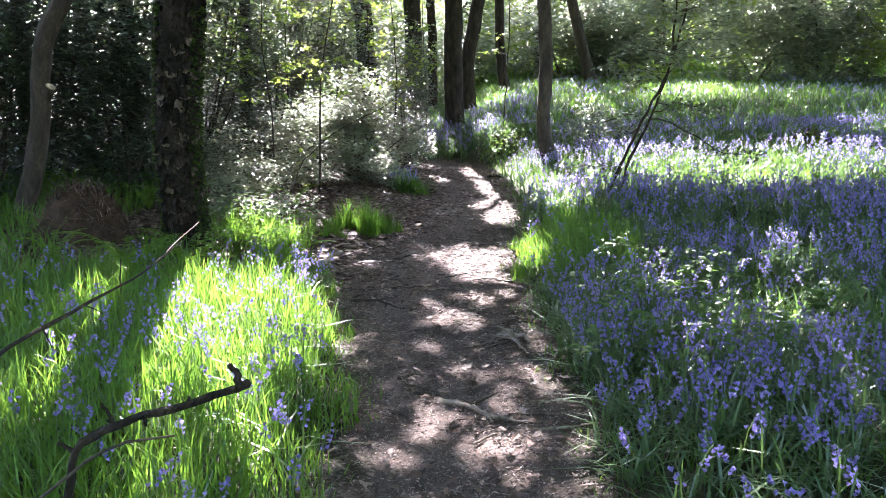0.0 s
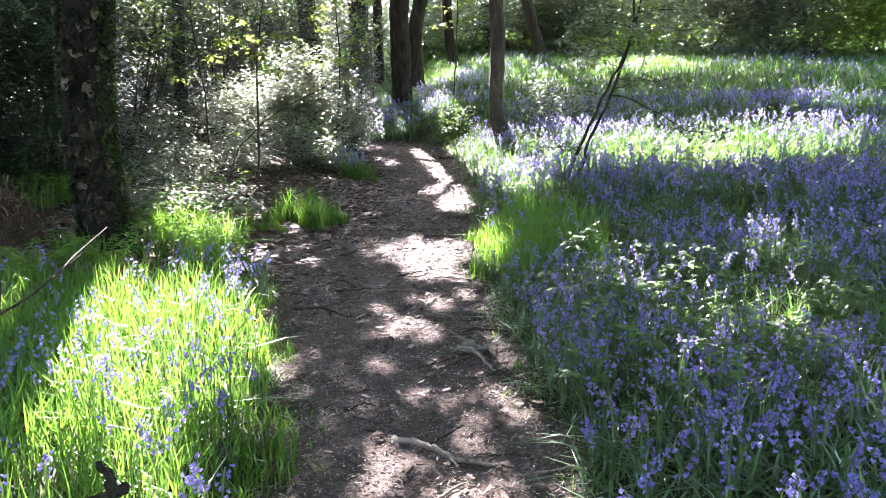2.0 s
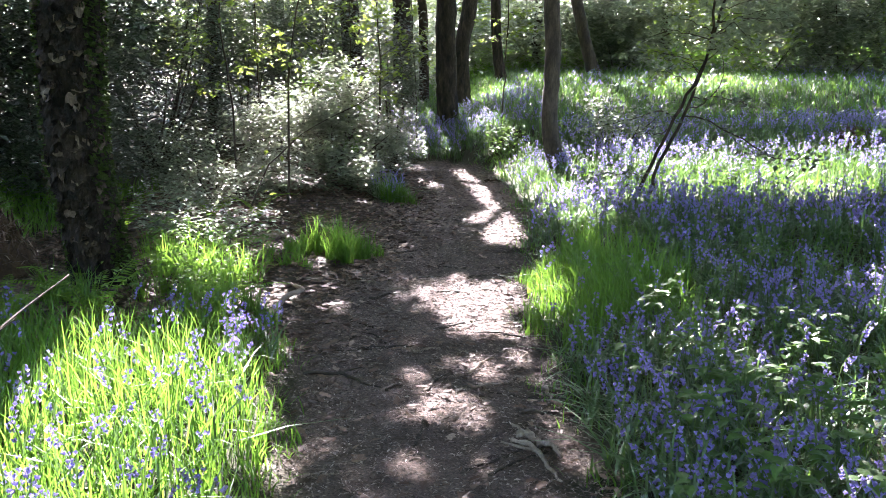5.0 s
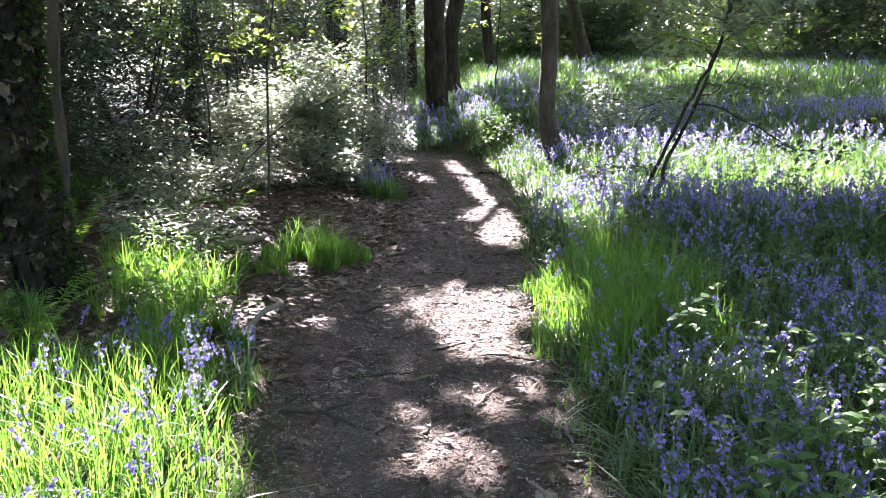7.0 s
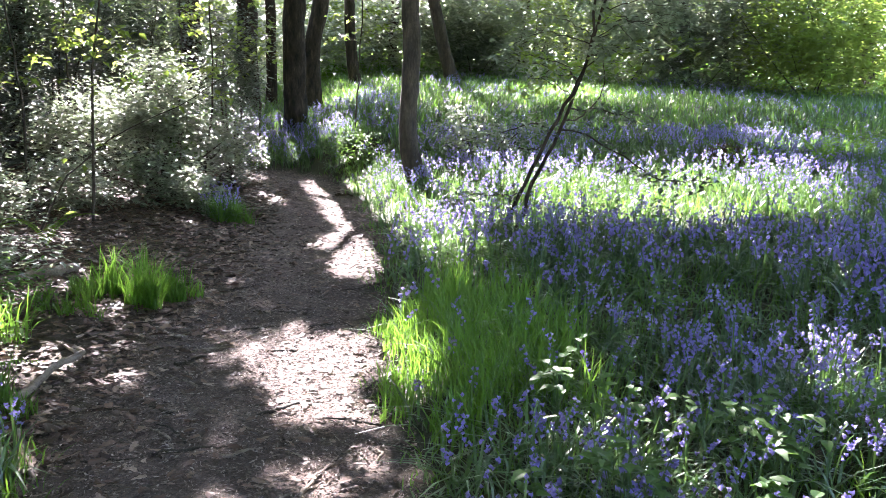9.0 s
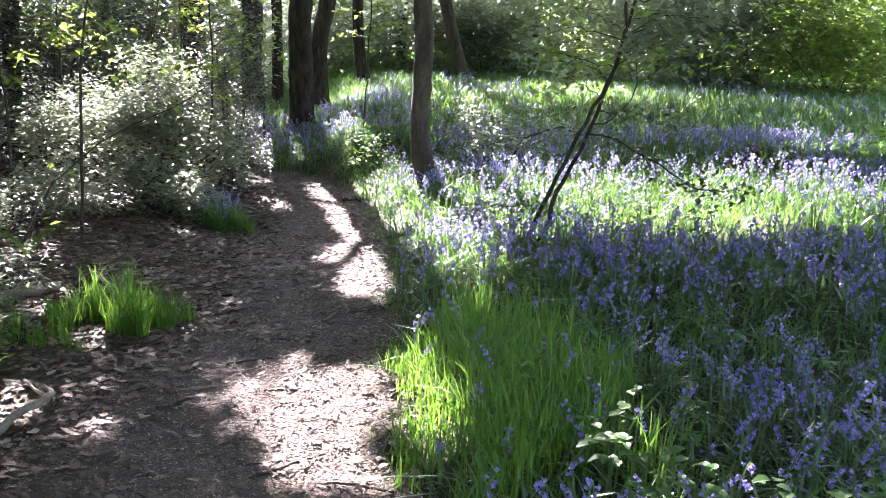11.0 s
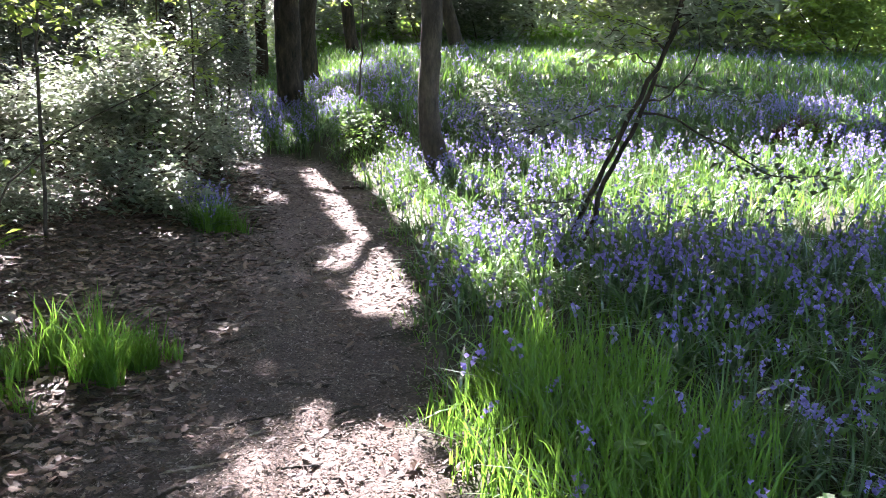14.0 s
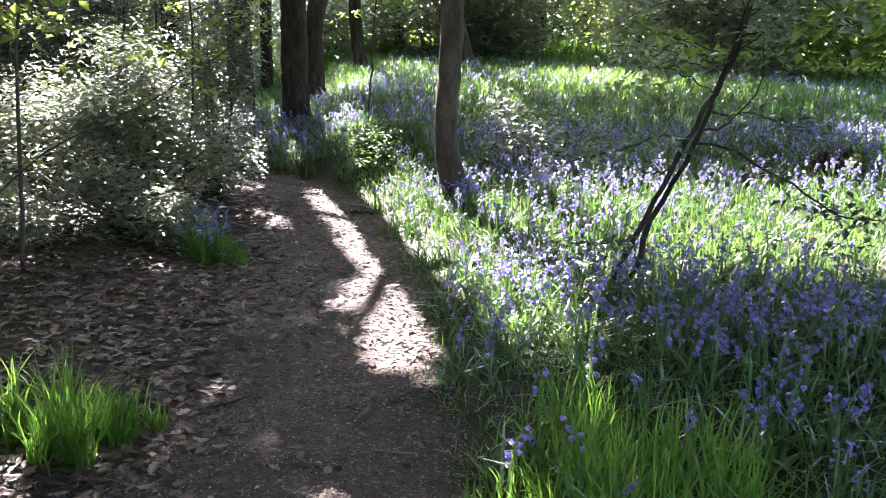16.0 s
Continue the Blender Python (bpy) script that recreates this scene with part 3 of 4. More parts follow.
# far shrubs closing the clearing
for i, (x, y, w, h, m) in enumerate([(4.2, 29.5, 2.0, 1.6, 2), (6.8, 30.5, 2.2, 1.9, 2), (9.7, 26.5, 1.3, 1.7, 2), (12.8, 26.0, 2.2, 2.6, 1), (15.8, 25.0, 2.2, 2.2, 0), (1.0, 30, 2.0, 1.3, 2), (-1.5, 26.5, 1.8, 1.8, 2), (19, 22, 2.5, 2.6, 2), (11.2, 25.2, 1.5, 1.6, 2), (13.9, 24.0, 1.6, 1.4, 0), (5.6, 28.6, 1.4, 1.3, 2), (-3.8, 25, 2.2, 2.6, 2), (2.8, 33, 2.2, 2.5, 0), (8.5, 32, 2.4, 2.8, 0), (6.0, 34, 2.4, 3.0, 0), (12.0, 32, 2.6, 3.0, 0), (-0.5, 34, 2.4, 2.5, 0), (16, 31, 2.6, 3, 0), (-6.5, 29, 3, 3.5, 0), (20, 28, 3, 3, 0), (-10, 20, 3, 4, 1), (-14, 14, 3, 4, 1), (23, 18, 3, 3, 1)]):
    shrub("woodland_shrub", ["fresh green leafy shrub at the far edge", "dark holly at the clearing's far edge", "pale glossy shrub at the far edge"][m], (x, y),
          [(0, 0, h * 0.4, w, w * 0.7, h * 0.6), (w * 0.5, 0.3, h * 0.8, w * 0.8, w * 0.7, h * 0.6), (-w * 0.5, 0.2, h * 0.9, w * 0.8, w * 0.7, h * 0.6), (0, 0.4, h * 1.5, w * 1.2, w, h * 0.6)], 8000 if m == 1 else 5000, 0.19, (HAZEL, HOLLY, BUSH)[m], 100 + i, 4, group="shrubs of the far edge")
# low boughs of the far trees
def far_boughs():
    g = np.random.default_rng(31)
    n = 60
    for i in range(n):
        x, y = g.uniform(-14, 26), g.uniform(33, 46)
        z = float(height(x, y))
        base = thing("leafy_sapling", (x, y, z), "fresh green backlit sapling in the far wood", "tree", "saplings of the far wood")
        hgt = g.uniform(3, 7)
        pts = clump_points(900, [(0, 0, hgt * 0.35, 1.5, 1.2, hgt * 0.4), (0.6, 0, hgt * 0.75, 1.6, 1.3, hgt * 0.3)], g, 0.1)
        v, f = leaves(pts, 0.22, g, 0.15, 0.7, 0.1, 0.55)
        part("crown", np_mesh("crown", v, f, (HAZEL, CANOPY, HOLLY, CANOPY)[i % 4]), base)
        sv, sf = tube(curve_pts([(0, 0, -0.1), (g.normal(0, 0.2), 0, hgt * 0.5), (g.normal(0, 0.3), 0, hgt)], 14, 0.02, i), np.linspace(0.06, 0.01, 14), 7, 0.1, i)
        part("trunk", np_mesh("trunk", sv, sf, BARK_DARK, True), base)


far_boughs()


# backdrop ahead; the unseen rest of the ring is added to block low sky
def far_wood():
    g = np.random.default_rng(77)
    n = 80000
    a, r = g.uniform(0, 6.283, n), g.uniform(44, 58, n)
    z = 15 * g.random(n) ** 1.5
    x, y = r * np.sin(a), 10 + r * np.cos(a)
    at = np.stack([x, y, height(x, y) + z], -1)
    v, f = leaves(at, 0.72, g, 0.1, 0.75, 0.1, 0.3)
    tagged(new("far_wood", np_mesh("far_wood", v, f, CANOPY)), "dense green foliage of the wood all round", "woodland", kind="stuff")


far_wood()

# ---- grass and bluebells ----
def free(x, y, margin=0.0):
    """Where plants grow: off the path and off the bare leaf litter."""
    l, r = np.interp(y, EDGE_Y, EDGE_L), np.interp(y, EDGE_Y, EDGE_R)
    wv = 0.07 * np.sin(5 * y) + 0.04 * np.sin(13 * y + 2)
    on = (x > l - margin + wv) & (x < r + margin + wv) & (y < 17.2)
    lit = (x > -3.6) & (x < 0.2) & (y > 6.7 + 0.2 * np.sin(4 * x)) & (y < 16.8) & ~((x > -0.7) & (y > 11.9) & (y < 13.4) & (x < -0.3))
    bend = (y > 15.8) & (y < 17.3) & (x < 0.3)
    return ~(on | lit | bend)


def spread(n, x0, x1, y0, y1, g, margin=0.0):
    x, y = g.uniform(x0, x1, n), g.uniform(y0, y1, n)
    k = free(x, y, margin)
    x, y = x[k], y[k]
    return np.stack([x, y, height(x, y) - 0.01], -1)


def stuff(name, v, f, mat, label, category, smooth=False):
    tagged(new(name, np_mesh(name, v, f, mat, smooth)), label, category, kind="stuff")


def bells(at, hgt, g, detail):
    """Bluebell stalks with nodding bells: stalk arrays, then bell arrays."""
    n = len(at)
    hgt = hgt * g.uniform(0.75, 1.2, n)
    az = g.uniform(0, 6.283, n)
    out = np.stack([np.cos(az), np.sin(az), np.zeros(n)], -1)
    side = np.stack([-np.sin(az), np.cos(az), np.zeros(n)], -1)
    rows, w = [], 0.0035 if detail else 0.005
    def point(s):
        p = at + out * (hgt * (0.05 * s + 0.13 * s ** 4))[:, None]
        p[:, 2] += hgt * (s - 0.07 * s ** 6)
        return p
    for s in (0, 0.4, 0.75, 0.92, 1.0):
        p = point(np.full(n, s))
        rows += [p - side * w, p + side * w]
    sv = np.stack(rows, 1).reshape(-1, 3)
    k = np.arange(n)[:, None] * 10
    sf = np.concatenate([k + np.array([[i, i + 1, i + 3, i + 2]]) for i in (0, 2, 4, 6)])
    bv, bf, c = [], [], 0
    for b in range(9 if detail else 5):
        s = (0.72 + 0.29 * b / (8 if detail else 4)) * np.ones(n) + g.normal(0, 0.02, n)
        p = point(s)
        a2 = az + g.normal(0, 1.0, n)
        o = np.stack([np.cos(a2), np.sin(a2), g.uniform(-0.9, -0.1, n)], -1)
        o = unit(o)
        u = unit(np.cross(o, np.array((0.1, 0.2, 1.0))))
        q = np.cross(o, u)
        ln = g.uniform(0.012, 0.021, n) * (1.0 if detail else 1.3)
        rings = ((0.2, 0.003), (0.7, 0.0045), (1.0, 0.0095)) if detail else ((0.1, 0.004), (1.0, 0.011))
        ang = np.arange(4) * (np.pi / 2)
        m = len(ang)
        vv = []
        for t, r in rings:
            for a in ang:
                vv.append(p + o * (ln * t + 0.008)[:, None] + (u * math.cos(a) + q * math.sin(a)) * r * (1 if detail else 1.15) * (1.0 if t < 1.0 else 0.75 + 0.5 * g.random()))
        vv = np.stack(vv, 1).reshape(-1, 3)
        kk = np.arange(n)[:, None] * (m * len(rings)) + c
        for t in range(len(rings) - 1):
            for j in range(m):
                bf.append(kk + np.array([[t * m + j, t * m + (j + 1) % m, (t + 1) * m + (j + 1) % m, (t + 1) * m + j]]))
        bv.append(vv)
        c += len(vv)
    return sv, sf, np.vstack(bv), np.concatenate(bf)


def bluebells(name, label, at, hgt, g, detail, strap=5):
    sv, sf, bv, bf = bells(at, hgt, g, detail)
    stuff(name + "_stalks", sv, sf, STEM, "thin green stalks of " + label, "flower stalks")
    stuff(name, bv, bf, PETAL, label, "bluebells")
    root = np.repeat(at, strap, axis=0) + g.normal(0, 0.03, (len(at) * strap, 3)) * (1, 1, 0)
    v, f = blades(root, 0.27, 0.012 if detail else 0.018, g, 0.95)
    stuff(name + "_leaves", v, f, STRAP, "arching strap leaves under " + label, "leaves")


def patchy(p, g, k=1.3, ph=0.0, cut=0.35):
    d = 0.5 + 0.5 * np.sin(k * p[:, 0] + 0.7 * k * p[:, 1] + ph) * np.sin(0.9 * k * p[:, 1] - 0.4 * k * p[:, 0] + 2 * ph)
    return p[g.random(len(p)) < np.clip(d * 1.1 + cut - 0.2, 0, 1)]


G = np.random.default_rng(17)
near_right = spread(7000, 0.75, 6.4, 0.4, 9.6, G, 0.10)
near_right = near_right[(near_right[:, 1] < 7.3) | (G.random(len(near_right)) < 0.8)]
in_grass = (near_right[:, 0] < 1.9) & (near_right[:, 1] > 6.2) & (near_right[:, 1] < 9.6)
near_right = patchy(near_right[~(in_grass & (G.random(len(in_grass)) < 0.88))], G, 1.3, 0.0, 0.3)
close = (near_right[:, 0] < 3.4) & (near_right[:, 1] < 8.2)
bluebells("bluebells", "violet-blue bluebells crowding the bank", near_right[close], 0.33, G, True, 7)
bluebells("bluebells", "violet-blue bluebells farther up the bank", near_right[~close], 0.33, G, False, 6)
mid_right = patchy(spread(4300, 0.8, 9.5, 9.5, 16.6, G, 0.1), G, 1.1, 1.0, 0.15)
bluebells("bluebells", "violet-blue bluebells round the slim trees", mid_right, 0.34, G, False, 4)
far_bells = patchy(spread(1700, 1.5, 17, 16.6, 27, G), G, 0.7, 0.5, 0.0)
bluebells("bluebells", "violet haze of bluebells across the clearing", far_bells, 0.32, G, False, 2)
bank_bells = spread(650, -0.9, 2.2, 17.2, 21.5, G)
bluebells("bluebells", "violet-blue bluebells on the bank where the path bends", bank_bells, 0.33, G, False, 6)
left_bells = patchy(spread(950, -3.8, -0.45, 0.9, 6.6, G, 0.1), G, 1.6, 2.0, 0.2)
bluebells("bluebells", "violet-blue bluebells in the bright grass", left_bells, 0.34, G, True, 4)
bend_bells = np.stack([G.uniform(-0.8, -0.4, 46), G.uniform(12.3, 13.3, 46)], -1)
bend_bells = np.column_stack([bend_bells, height(bend_bells[:, 0], bend_bells[:, 1])])
bluebells("bluebells", "clump of bluebells under the bush", bend_bells, 0.3, G, False, 5)

def turf(label, n, box, hgt, width, mat, bend=0.45, margin=0.05, cover=None, cat="grass"):
    p = spread(n, *box, G, margin)
    if cover is not None:
        p = p[cover(p[:, 0], p[:, 1])]
    l, r = np.interp(p[:, 1], EDGE_Y, EDGE_L), np.interp(p[:, 1], EDGE_Y, EDGE_R)
    d = np.where(p[:, 1] < 17, np.maximum(p[:, 0] - r, l - p[:, 0]), 1.0)
    v, f = blades(p, hgt * (0.4 + 0.6 * smooth01(d / 0.5)) if hgt > 0.15 else hgt, width, G, bend)
    stuff("grass", v, f, mat, label, cat)


turf("tall bright green grass lit from behind", 21000, (-3.6, -0.4, 0.6, 6.9), 0.31, 0.008, GRASS, 0.4)
turf("low green sward under the bluebells", 9000, (0.6, 5.5, 0.6, 9.5), 0.20, 0.009, GRASS, 0.7)
turf("glossy green leaves under the bluebells", 9000, (0.6, 5.5, 0.6, 9.5), 0.22, 0.012, STRAP, 0.9)
turf("tall bright grass stand at the path's edge", 6000, (0.5, 2.1, 6.2, 9.4), 0.36, 0.008, GRASS, 0.35, 0.0, lambda x, y: (x - 1.15) ** 2 / 0.35 + (y - 7.7) ** 2 / 1.5 < 1 + 0.5 * np.sin(9 * x) * np.sin(7 * y))
turf("grass among the bluebells of the bank", 14000, (0.6, 9.5, 9.5, 17), 0.17, 0.010, GRASS, 0.5)
turf("glossy leaves among the bluebells of the bank", 15000, (0.6, 9.5, 9.5, 17), 0.19, 0.013, STRAP, 0.7)
turf("green grass of the far clearing", 16000, (-2, 20, 17, 30), 0.28, 0.02, GRASS, 0.6)
turf("darker green grass of the far clearing", 24000, (-2, 20, 17, 30), 0.28, 0.02, STRAP, 0.6)
turf("rough grass at the wood's edge", 12000, (-5, 25, 29, 43), 0.5, 0.05, GRASS, 0.6)
turf("thin grass of the wood floor", 9000, (-9, -3.5, -6, 6), 0.28, 0.02, GRASS, 0.6)
turf("thin grass of the wood floor", 9000, (5.4, 11, -6, 10), 0.28, 0.02, GRASS, 0.6)
turf("thin grass of the wood floor", 9000, (-6, 7, -7, 0.7), 0.28, 0.018, GRASS, 0.6)
turf("short grass fringing the path", 5000, (-0.9, 1.1, 0.6, 15.5), 0.10, 0.007, GRASS, 0.7, -0.06, lambda x, y: (np.abs(x - np.interp(y, EDGE_Y, EDGE_R)) < 0.14) | (np.abs(x - np.interp(y, EDGE_Y, EDGE_L)) < 0.14))
turf("dim grass under the hollies", 9000, (-9, -3.4, 5, 13), 0.3, 0.014, GRASS, 0.5)


def tuft(at, n, r, hgt, label):
    k = max(5, n // 32)
    ca, cr = G.uniform(0, 6.283, k), r * np.sqrt(G.random(k))
    j = G.integers(0, k, n)
    x = at[0] + (cr * np.cos(ca))[j] + G.normal(0, 0.025, n)
    y = at[1] + (0.7 * cr * np.sin(ca))[j] + G.normal(0, 0.025, n)
    z0 = float(height(*at))
    p = np.stack([x - at[0], y - at[1], height(x, y) - z0 - 0.01], -1)
    tall = hgt * G.uniform(0.5, 1.15, k)
    base = thing("grass_tuft", (at[0], at[1], z0), label, "grass tuft", "tufts in the leaf litter")
    for c in range(k):
        mine = p[j == c]
        if len(mine):
            v, f = blades(mine, tall[c], 0.008, G, 0.38)
            part("blade_clump", np_mesh("blade_clump", v, f, GRASS), base)


tuft((-0.97, 9.08), 620, 0.27, 0.38, "bright green grass tuft in brown leaf litter")
tuft((-0.62, 9.3), 340, 0.14, 0.26, "small green grass tuft beside the path")
tuft((-1.25, 9.2), 120, 0.2, 0.2, "thin green grass in the leaf litter")
tuft((-2.0, 8.3), 420, 0.3, 0.40, "bright grass and seedlings beside the birch")
tuft((-1.55, 8.1), 300, 0.28, 0.36, "bright grass and seedlings beside the birch")
tuft((-2.15, 8.95), 420, 0.38, 0.3, "fresh green grass at the edge of the leaf litter")
tuft((-1.75, 7.65), 360, 0.36, 0.28, "fresh green grass at the edge of the leaf litter")
tuft((-1.35, 7.15), 380, 0.32, 0.3, "fresh green grass at the edge of the leaf litter")
tuft((-1.2, 8.75), 160, 0.2, 0.22, "thin green grass beside the brighter tuft")
tuft((-2.45, 7.4), 350, 0.4, 0.3, "green grass at the birch's foot")
tuft((-0.48, 12.4), 420, 0.22, 0.3, "dark green grass clump at the path's edge")

# ---- litter on the path ----
def chips(n, x0, x1, y0, y1, ln, mat, label, keepf, name, cat):
    x, y = G.uniform(x0, x1, n), G.uniform(y0, y1, n)
    k = keepf(x, y)
    x, y = x[k], y[k]
    n = len(x)
    a = G.uniform(0, 6.283, n)
    L, W = ln * G.uniform(0.3, 1.5, n), ln * G.uniform(0.12, 0.45, n)
    d = np.stack([np.cos(a), np.sin(a), G.normal(0, 0.18, n)], -1)
    s = np.stack([-np.sin(a), np.cos(a), G.normal(0, 0.25, n)], -1)
    c = np.stack([x, y, height(x, y) + 0.014 + 0.006 * G.random(n)], -1)
    hz = np.array((0, 0, 1.0)) * (0.12 * L)[:, None]
    v = np.stack([c - d * L[:, None] / 2, c - s * W[:, None] / 2 + hz, c + d * L[:, None] / 2, c + s * W[:, None] / 2 + hz * 0.3], 1).reshape(-1, 3)
    q = np.arange(n)[:, None] * 4
    f = np.concatenate([q + np.array([[0, 1, 2]]), q + np.array([[0, 2, 3]])])
    stuff(name, v, f, mat, label, cat)


def on_path(x, y):
    return (x > np.interp(y, EDGE_Y, EDGE_L) - 0.15) & (x < np.interp(y, EDGE_Y, EDGE_R) + 0.1)


def lobed(at, size, g):
    """Dry curled oak leaves with lobed margins, lying this way and that."""
    n = len(at)
    ln = size * g.uniform(0.6, 1.35, n)
    az = g.uniform(0, 6.283, n)
    d = np.stack([np.cos(az), np.sin(az), g.normal(0, 0.16, n)], -1)
    sd = np.stack([-np.sin(az), np.cos(az), g.normal(0, 0.22, n)], -1)
    curl, cup = g.normal(0, 0.25, n), g.normal(0.1, 0.3, n)
    rows = []
    for t, w in ((0.0, 0.03), (0.22, 0.20), (0.36, 0.13), (0.58, 0.30), (0.72, 0.19), (0.88, 0.22), (1.0, 0.06)):
        m = at + d * (ln * (t - 0.5))[:, None]
        m[:, 2] += ln * curl * (t - 0.5) ** 2
        for k in (-1, 0, 1):
            p = m + sd * (ln * w * k * g.uniform(0.75, 1.2, n))[:, None]
            p[:, 2] += abs(k) * cup * ln * w
            rows.append(p)
    v = np.stack(rows, 1).reshape(-1, 3)
    q = np.arange(n)[:, None] * 21
    f = np.concatenate([q + np.array([[3 * i + k, 3 * i + k + 1, 3 * i + k + 4, 3 * i + k + 3]]) for i in range(6) for k in (0, 1)])
    return v, f


def fallen(n, x0, x1, y0, y1, size, keepf, label):
    x, y = G.uniform(x0, x1, n), G.uniform(y0, y1, n)
    k = keepf(x, y)
    x, y = x[k], y[k]
    at = np.stack([x, y, height(x, y) + 0.012 + 0.02 * G.random(len(x))], -1)
    v, f = lobed(at, size, G)
    low = height(v[:, 0], v[:, 1]) + 0.006
    v[:, 2] = np.maximum(v[:, 2], low)
    stuff("dead_leaves", v, f, DEADLEAF, label, "leaf litter")


chips(105000, -1.4, 1.2, 1.2, 10, 0.023, CHIPS, "brown wood chips and bark bits trodden into the path", on_path, "wood_chips", "wood chips")
chips(16000, -1.2, 1.3, 10, 17.3, 0.04, CHIPS, "brown wood chips and bark bits trodden into the path", on_path, "wood_chips", "wood chips")
fallen(27000, -3.8, 0.2, 6.5, 16.5, 0.064, lambda x, y: x < np.interp(y, EDGE_Y, EDGE_L) + 0.45 * G.random(len(x)) ** 2, "dry brown fallen oak leaves beside the path")
fallen(2600, -1.2, 1.2, 1.2, 14, 0.055, on_path, "dry brown leaves scattered on the path")
fallen(4500, -6, -2.2, 5.5, 9.5, 0.085, lambda x, y: x < 9, "dry brown leaves round the birch")


def stick(name, label, pts, r, mat, seed, knots=(), tip=0.35, cat="stick", rest=True):
    """A fallen stick or branch with its side twigs."""
    p = np.array(pts, float)
    if rest:
        p[:, 2] = height(p[:, 0], p[:, 1]) + p[:, 2] + r * 0.6 + 0.006
    o = p[0].copy()
    base = thing(name, o, label, cat)
    q = curve_pts(p - o, 28, r * 0.3, seed)
    v, f = tube(q, r * np.linspace(1, tip, 28), 8, 0.3, seed)
    part("stem", np_mesh("stem", v, f, mat, True), base)
    for i, (k, off, rr) in enumerate(knots):
        e = q[int(k * 27)]
        kp = curve_pts([e, e + np.array(off) * 0.55, e + np.array(off)], 8, rr * 0.35, seed + i)
        kv, kf = tube(kp, rr * np.linspace(1, 0.55, 8), 6, 0.25, i)
        part("twig", np_mesh("twig", kv, kf, mat, True), base)
    return base


stick("fallen_branch", "dark knobbly dead branch propped in the grass", [(-1.22, 2.36, -0.02), (-1.17, 2.38, 0.3), (-1.12, 2.4, 0.54), (-1.05, 2.4, 0.585), (-0.89, 2.4, 0.64), (-0.80, 2.4, 0.65), (-0.72, 2.4, 0.685), (-0.65, 2.4, 0.70), (-0.58, 2.4, 0.74)], 0.0135, BARK_BIRCH, 5,
      [(0.98, (-0.02, 0.0, 0.075), 0.013), (0.97, (0.03, 0.0, 0.005), 0.012), (0.66, (-0.035, 0.0, 0.075), 0.007), (0.63, (-0.02, 0.0, 0.02), 0.01), (0.85, (0.01, 0, 0.025), 0.008), (0.72, (0.01, -0.01, -0.03), 0.008), (0.5, (-0.05, 0.0, 0.03), 0.008)], 0.85, "fallen branch", False)
stick("fallen_branch", "long thin dead branch arching over the grass", [(-2.0, 2.5, 0.2), (-1.8, 3.2, 0.56), (-1.64, 4.5, 0.60), (-1.62, 5.5, 0.74)], 0.011, BARK_DARK, 6,
      [(0.4, (0.05, -0.03, -0.08), 0.004), (0.5, (0.08, 0.02, -0.05), 0.004), (0.6, (-0.03, 0.1, 0.12), 0.004), (0.75, (0.12, 0.1, 0.1), 0.004)], 0.3, "fallen branch", False)
stick("fallen_branch", "thin bent twig leaning in the bluebells", [(-1.3, 1.5, 0.15), (-0.98, 1.9, 0.62), (-0.86, 2.05, 0.70), (-0.72, 2.12, 0.69)], 0.008, BARK_TWIG, 7, [(0.6, (0.03, 0.0, 0.04), 0.004), (0.8, (0.05, 0.02, 0.03), 0.004)], 0.3, "fallen branch", False)
stick("stick", "grey dead stick lying across the path", [(-0.02, 4.15, 0), (0.25, 3.95, 0.01), (0.42, 3.85, 0)], 0.017, PALE_ROOT, 8, [(0.6, (0.02, -0.1, 0.0), 0.006)])
stick("stick", "short dark sticks at the path's edge", [(0.36, 5.35, 0), (0.45, 5.2, 0.01), (0.52, 4.95, 0)], 0.014, PALE_ROOT, 9, [(0.4, (-0.14, 0.06, 0.01), 0.008)])
stick("tree_root", "pale bare root arching at the path's edge", [(-1.12, 7.25, 0), (-1.07, 7.55, 0.02), (-0.97, 7.78, 0.05), (-0.98, 8.0, 0.02), (-1.06, 8.1, 0.0)], 0.022, PALE_ROOT, 10, [(0.7, (-0.1, 0.12, 0.03), 0.012)], 0.6, "root")
stick("tree_root", "pale bare root lying at the path's edge", [(-1.02, 6.95, 0), (-0.95, 6.7, 0.02), (-0.82, 6.45, 0)], 0.015, PALE_ROOT, 13, (), 0.5, "root")
stick("stick", "short dark stick on the sunlit path", [(0.78, 14.5, 0.01), (1.0, 14.45, 0.01)], 0.02, BARK_DARK, 14)
stick("stick", "short thick grey stick at the path's edge", [(0.40, 5.40, 0), (0.48, 5.3, 0.01), (0.56, 5.17, 0)], 0.02, PALE_ROOT, 15, [(0.3, (-0.08, 0.1, 0.01), 0.01)])
stick("stick", "short grey stick at the path's edge", [(0.58, 6.14, 0), (0.6, 6.0, 0.01), (0.61, 5.87, 0)], 0.016, PALE_ROOT, 16)
stick("stick", "thin brown stick reaching into the herbs", [(0.43, 5.70, 0), (0.6, 5.66, 0.01), (0.76, 5.6, 0.01)], 0.011, BARK_TWIG, 17)
stick("stick", "dark forked stick on the trodden path", [(-0.7, 6.2, 0), (-0.5, 6.13, 0.01), (-0.27, 6.02, 0)], 0.012, BARK_TWIG, 18, [(0.5, (0.1, 0.1, 0.0), 0.006)])
stick("stick", "thin dark stick across the path", [(-0.42, 6.68, 0), (-0.25, 6.73, 0.01), (-0.08, 6.74, 0)], 0.009, BARK_TWIG, 19)
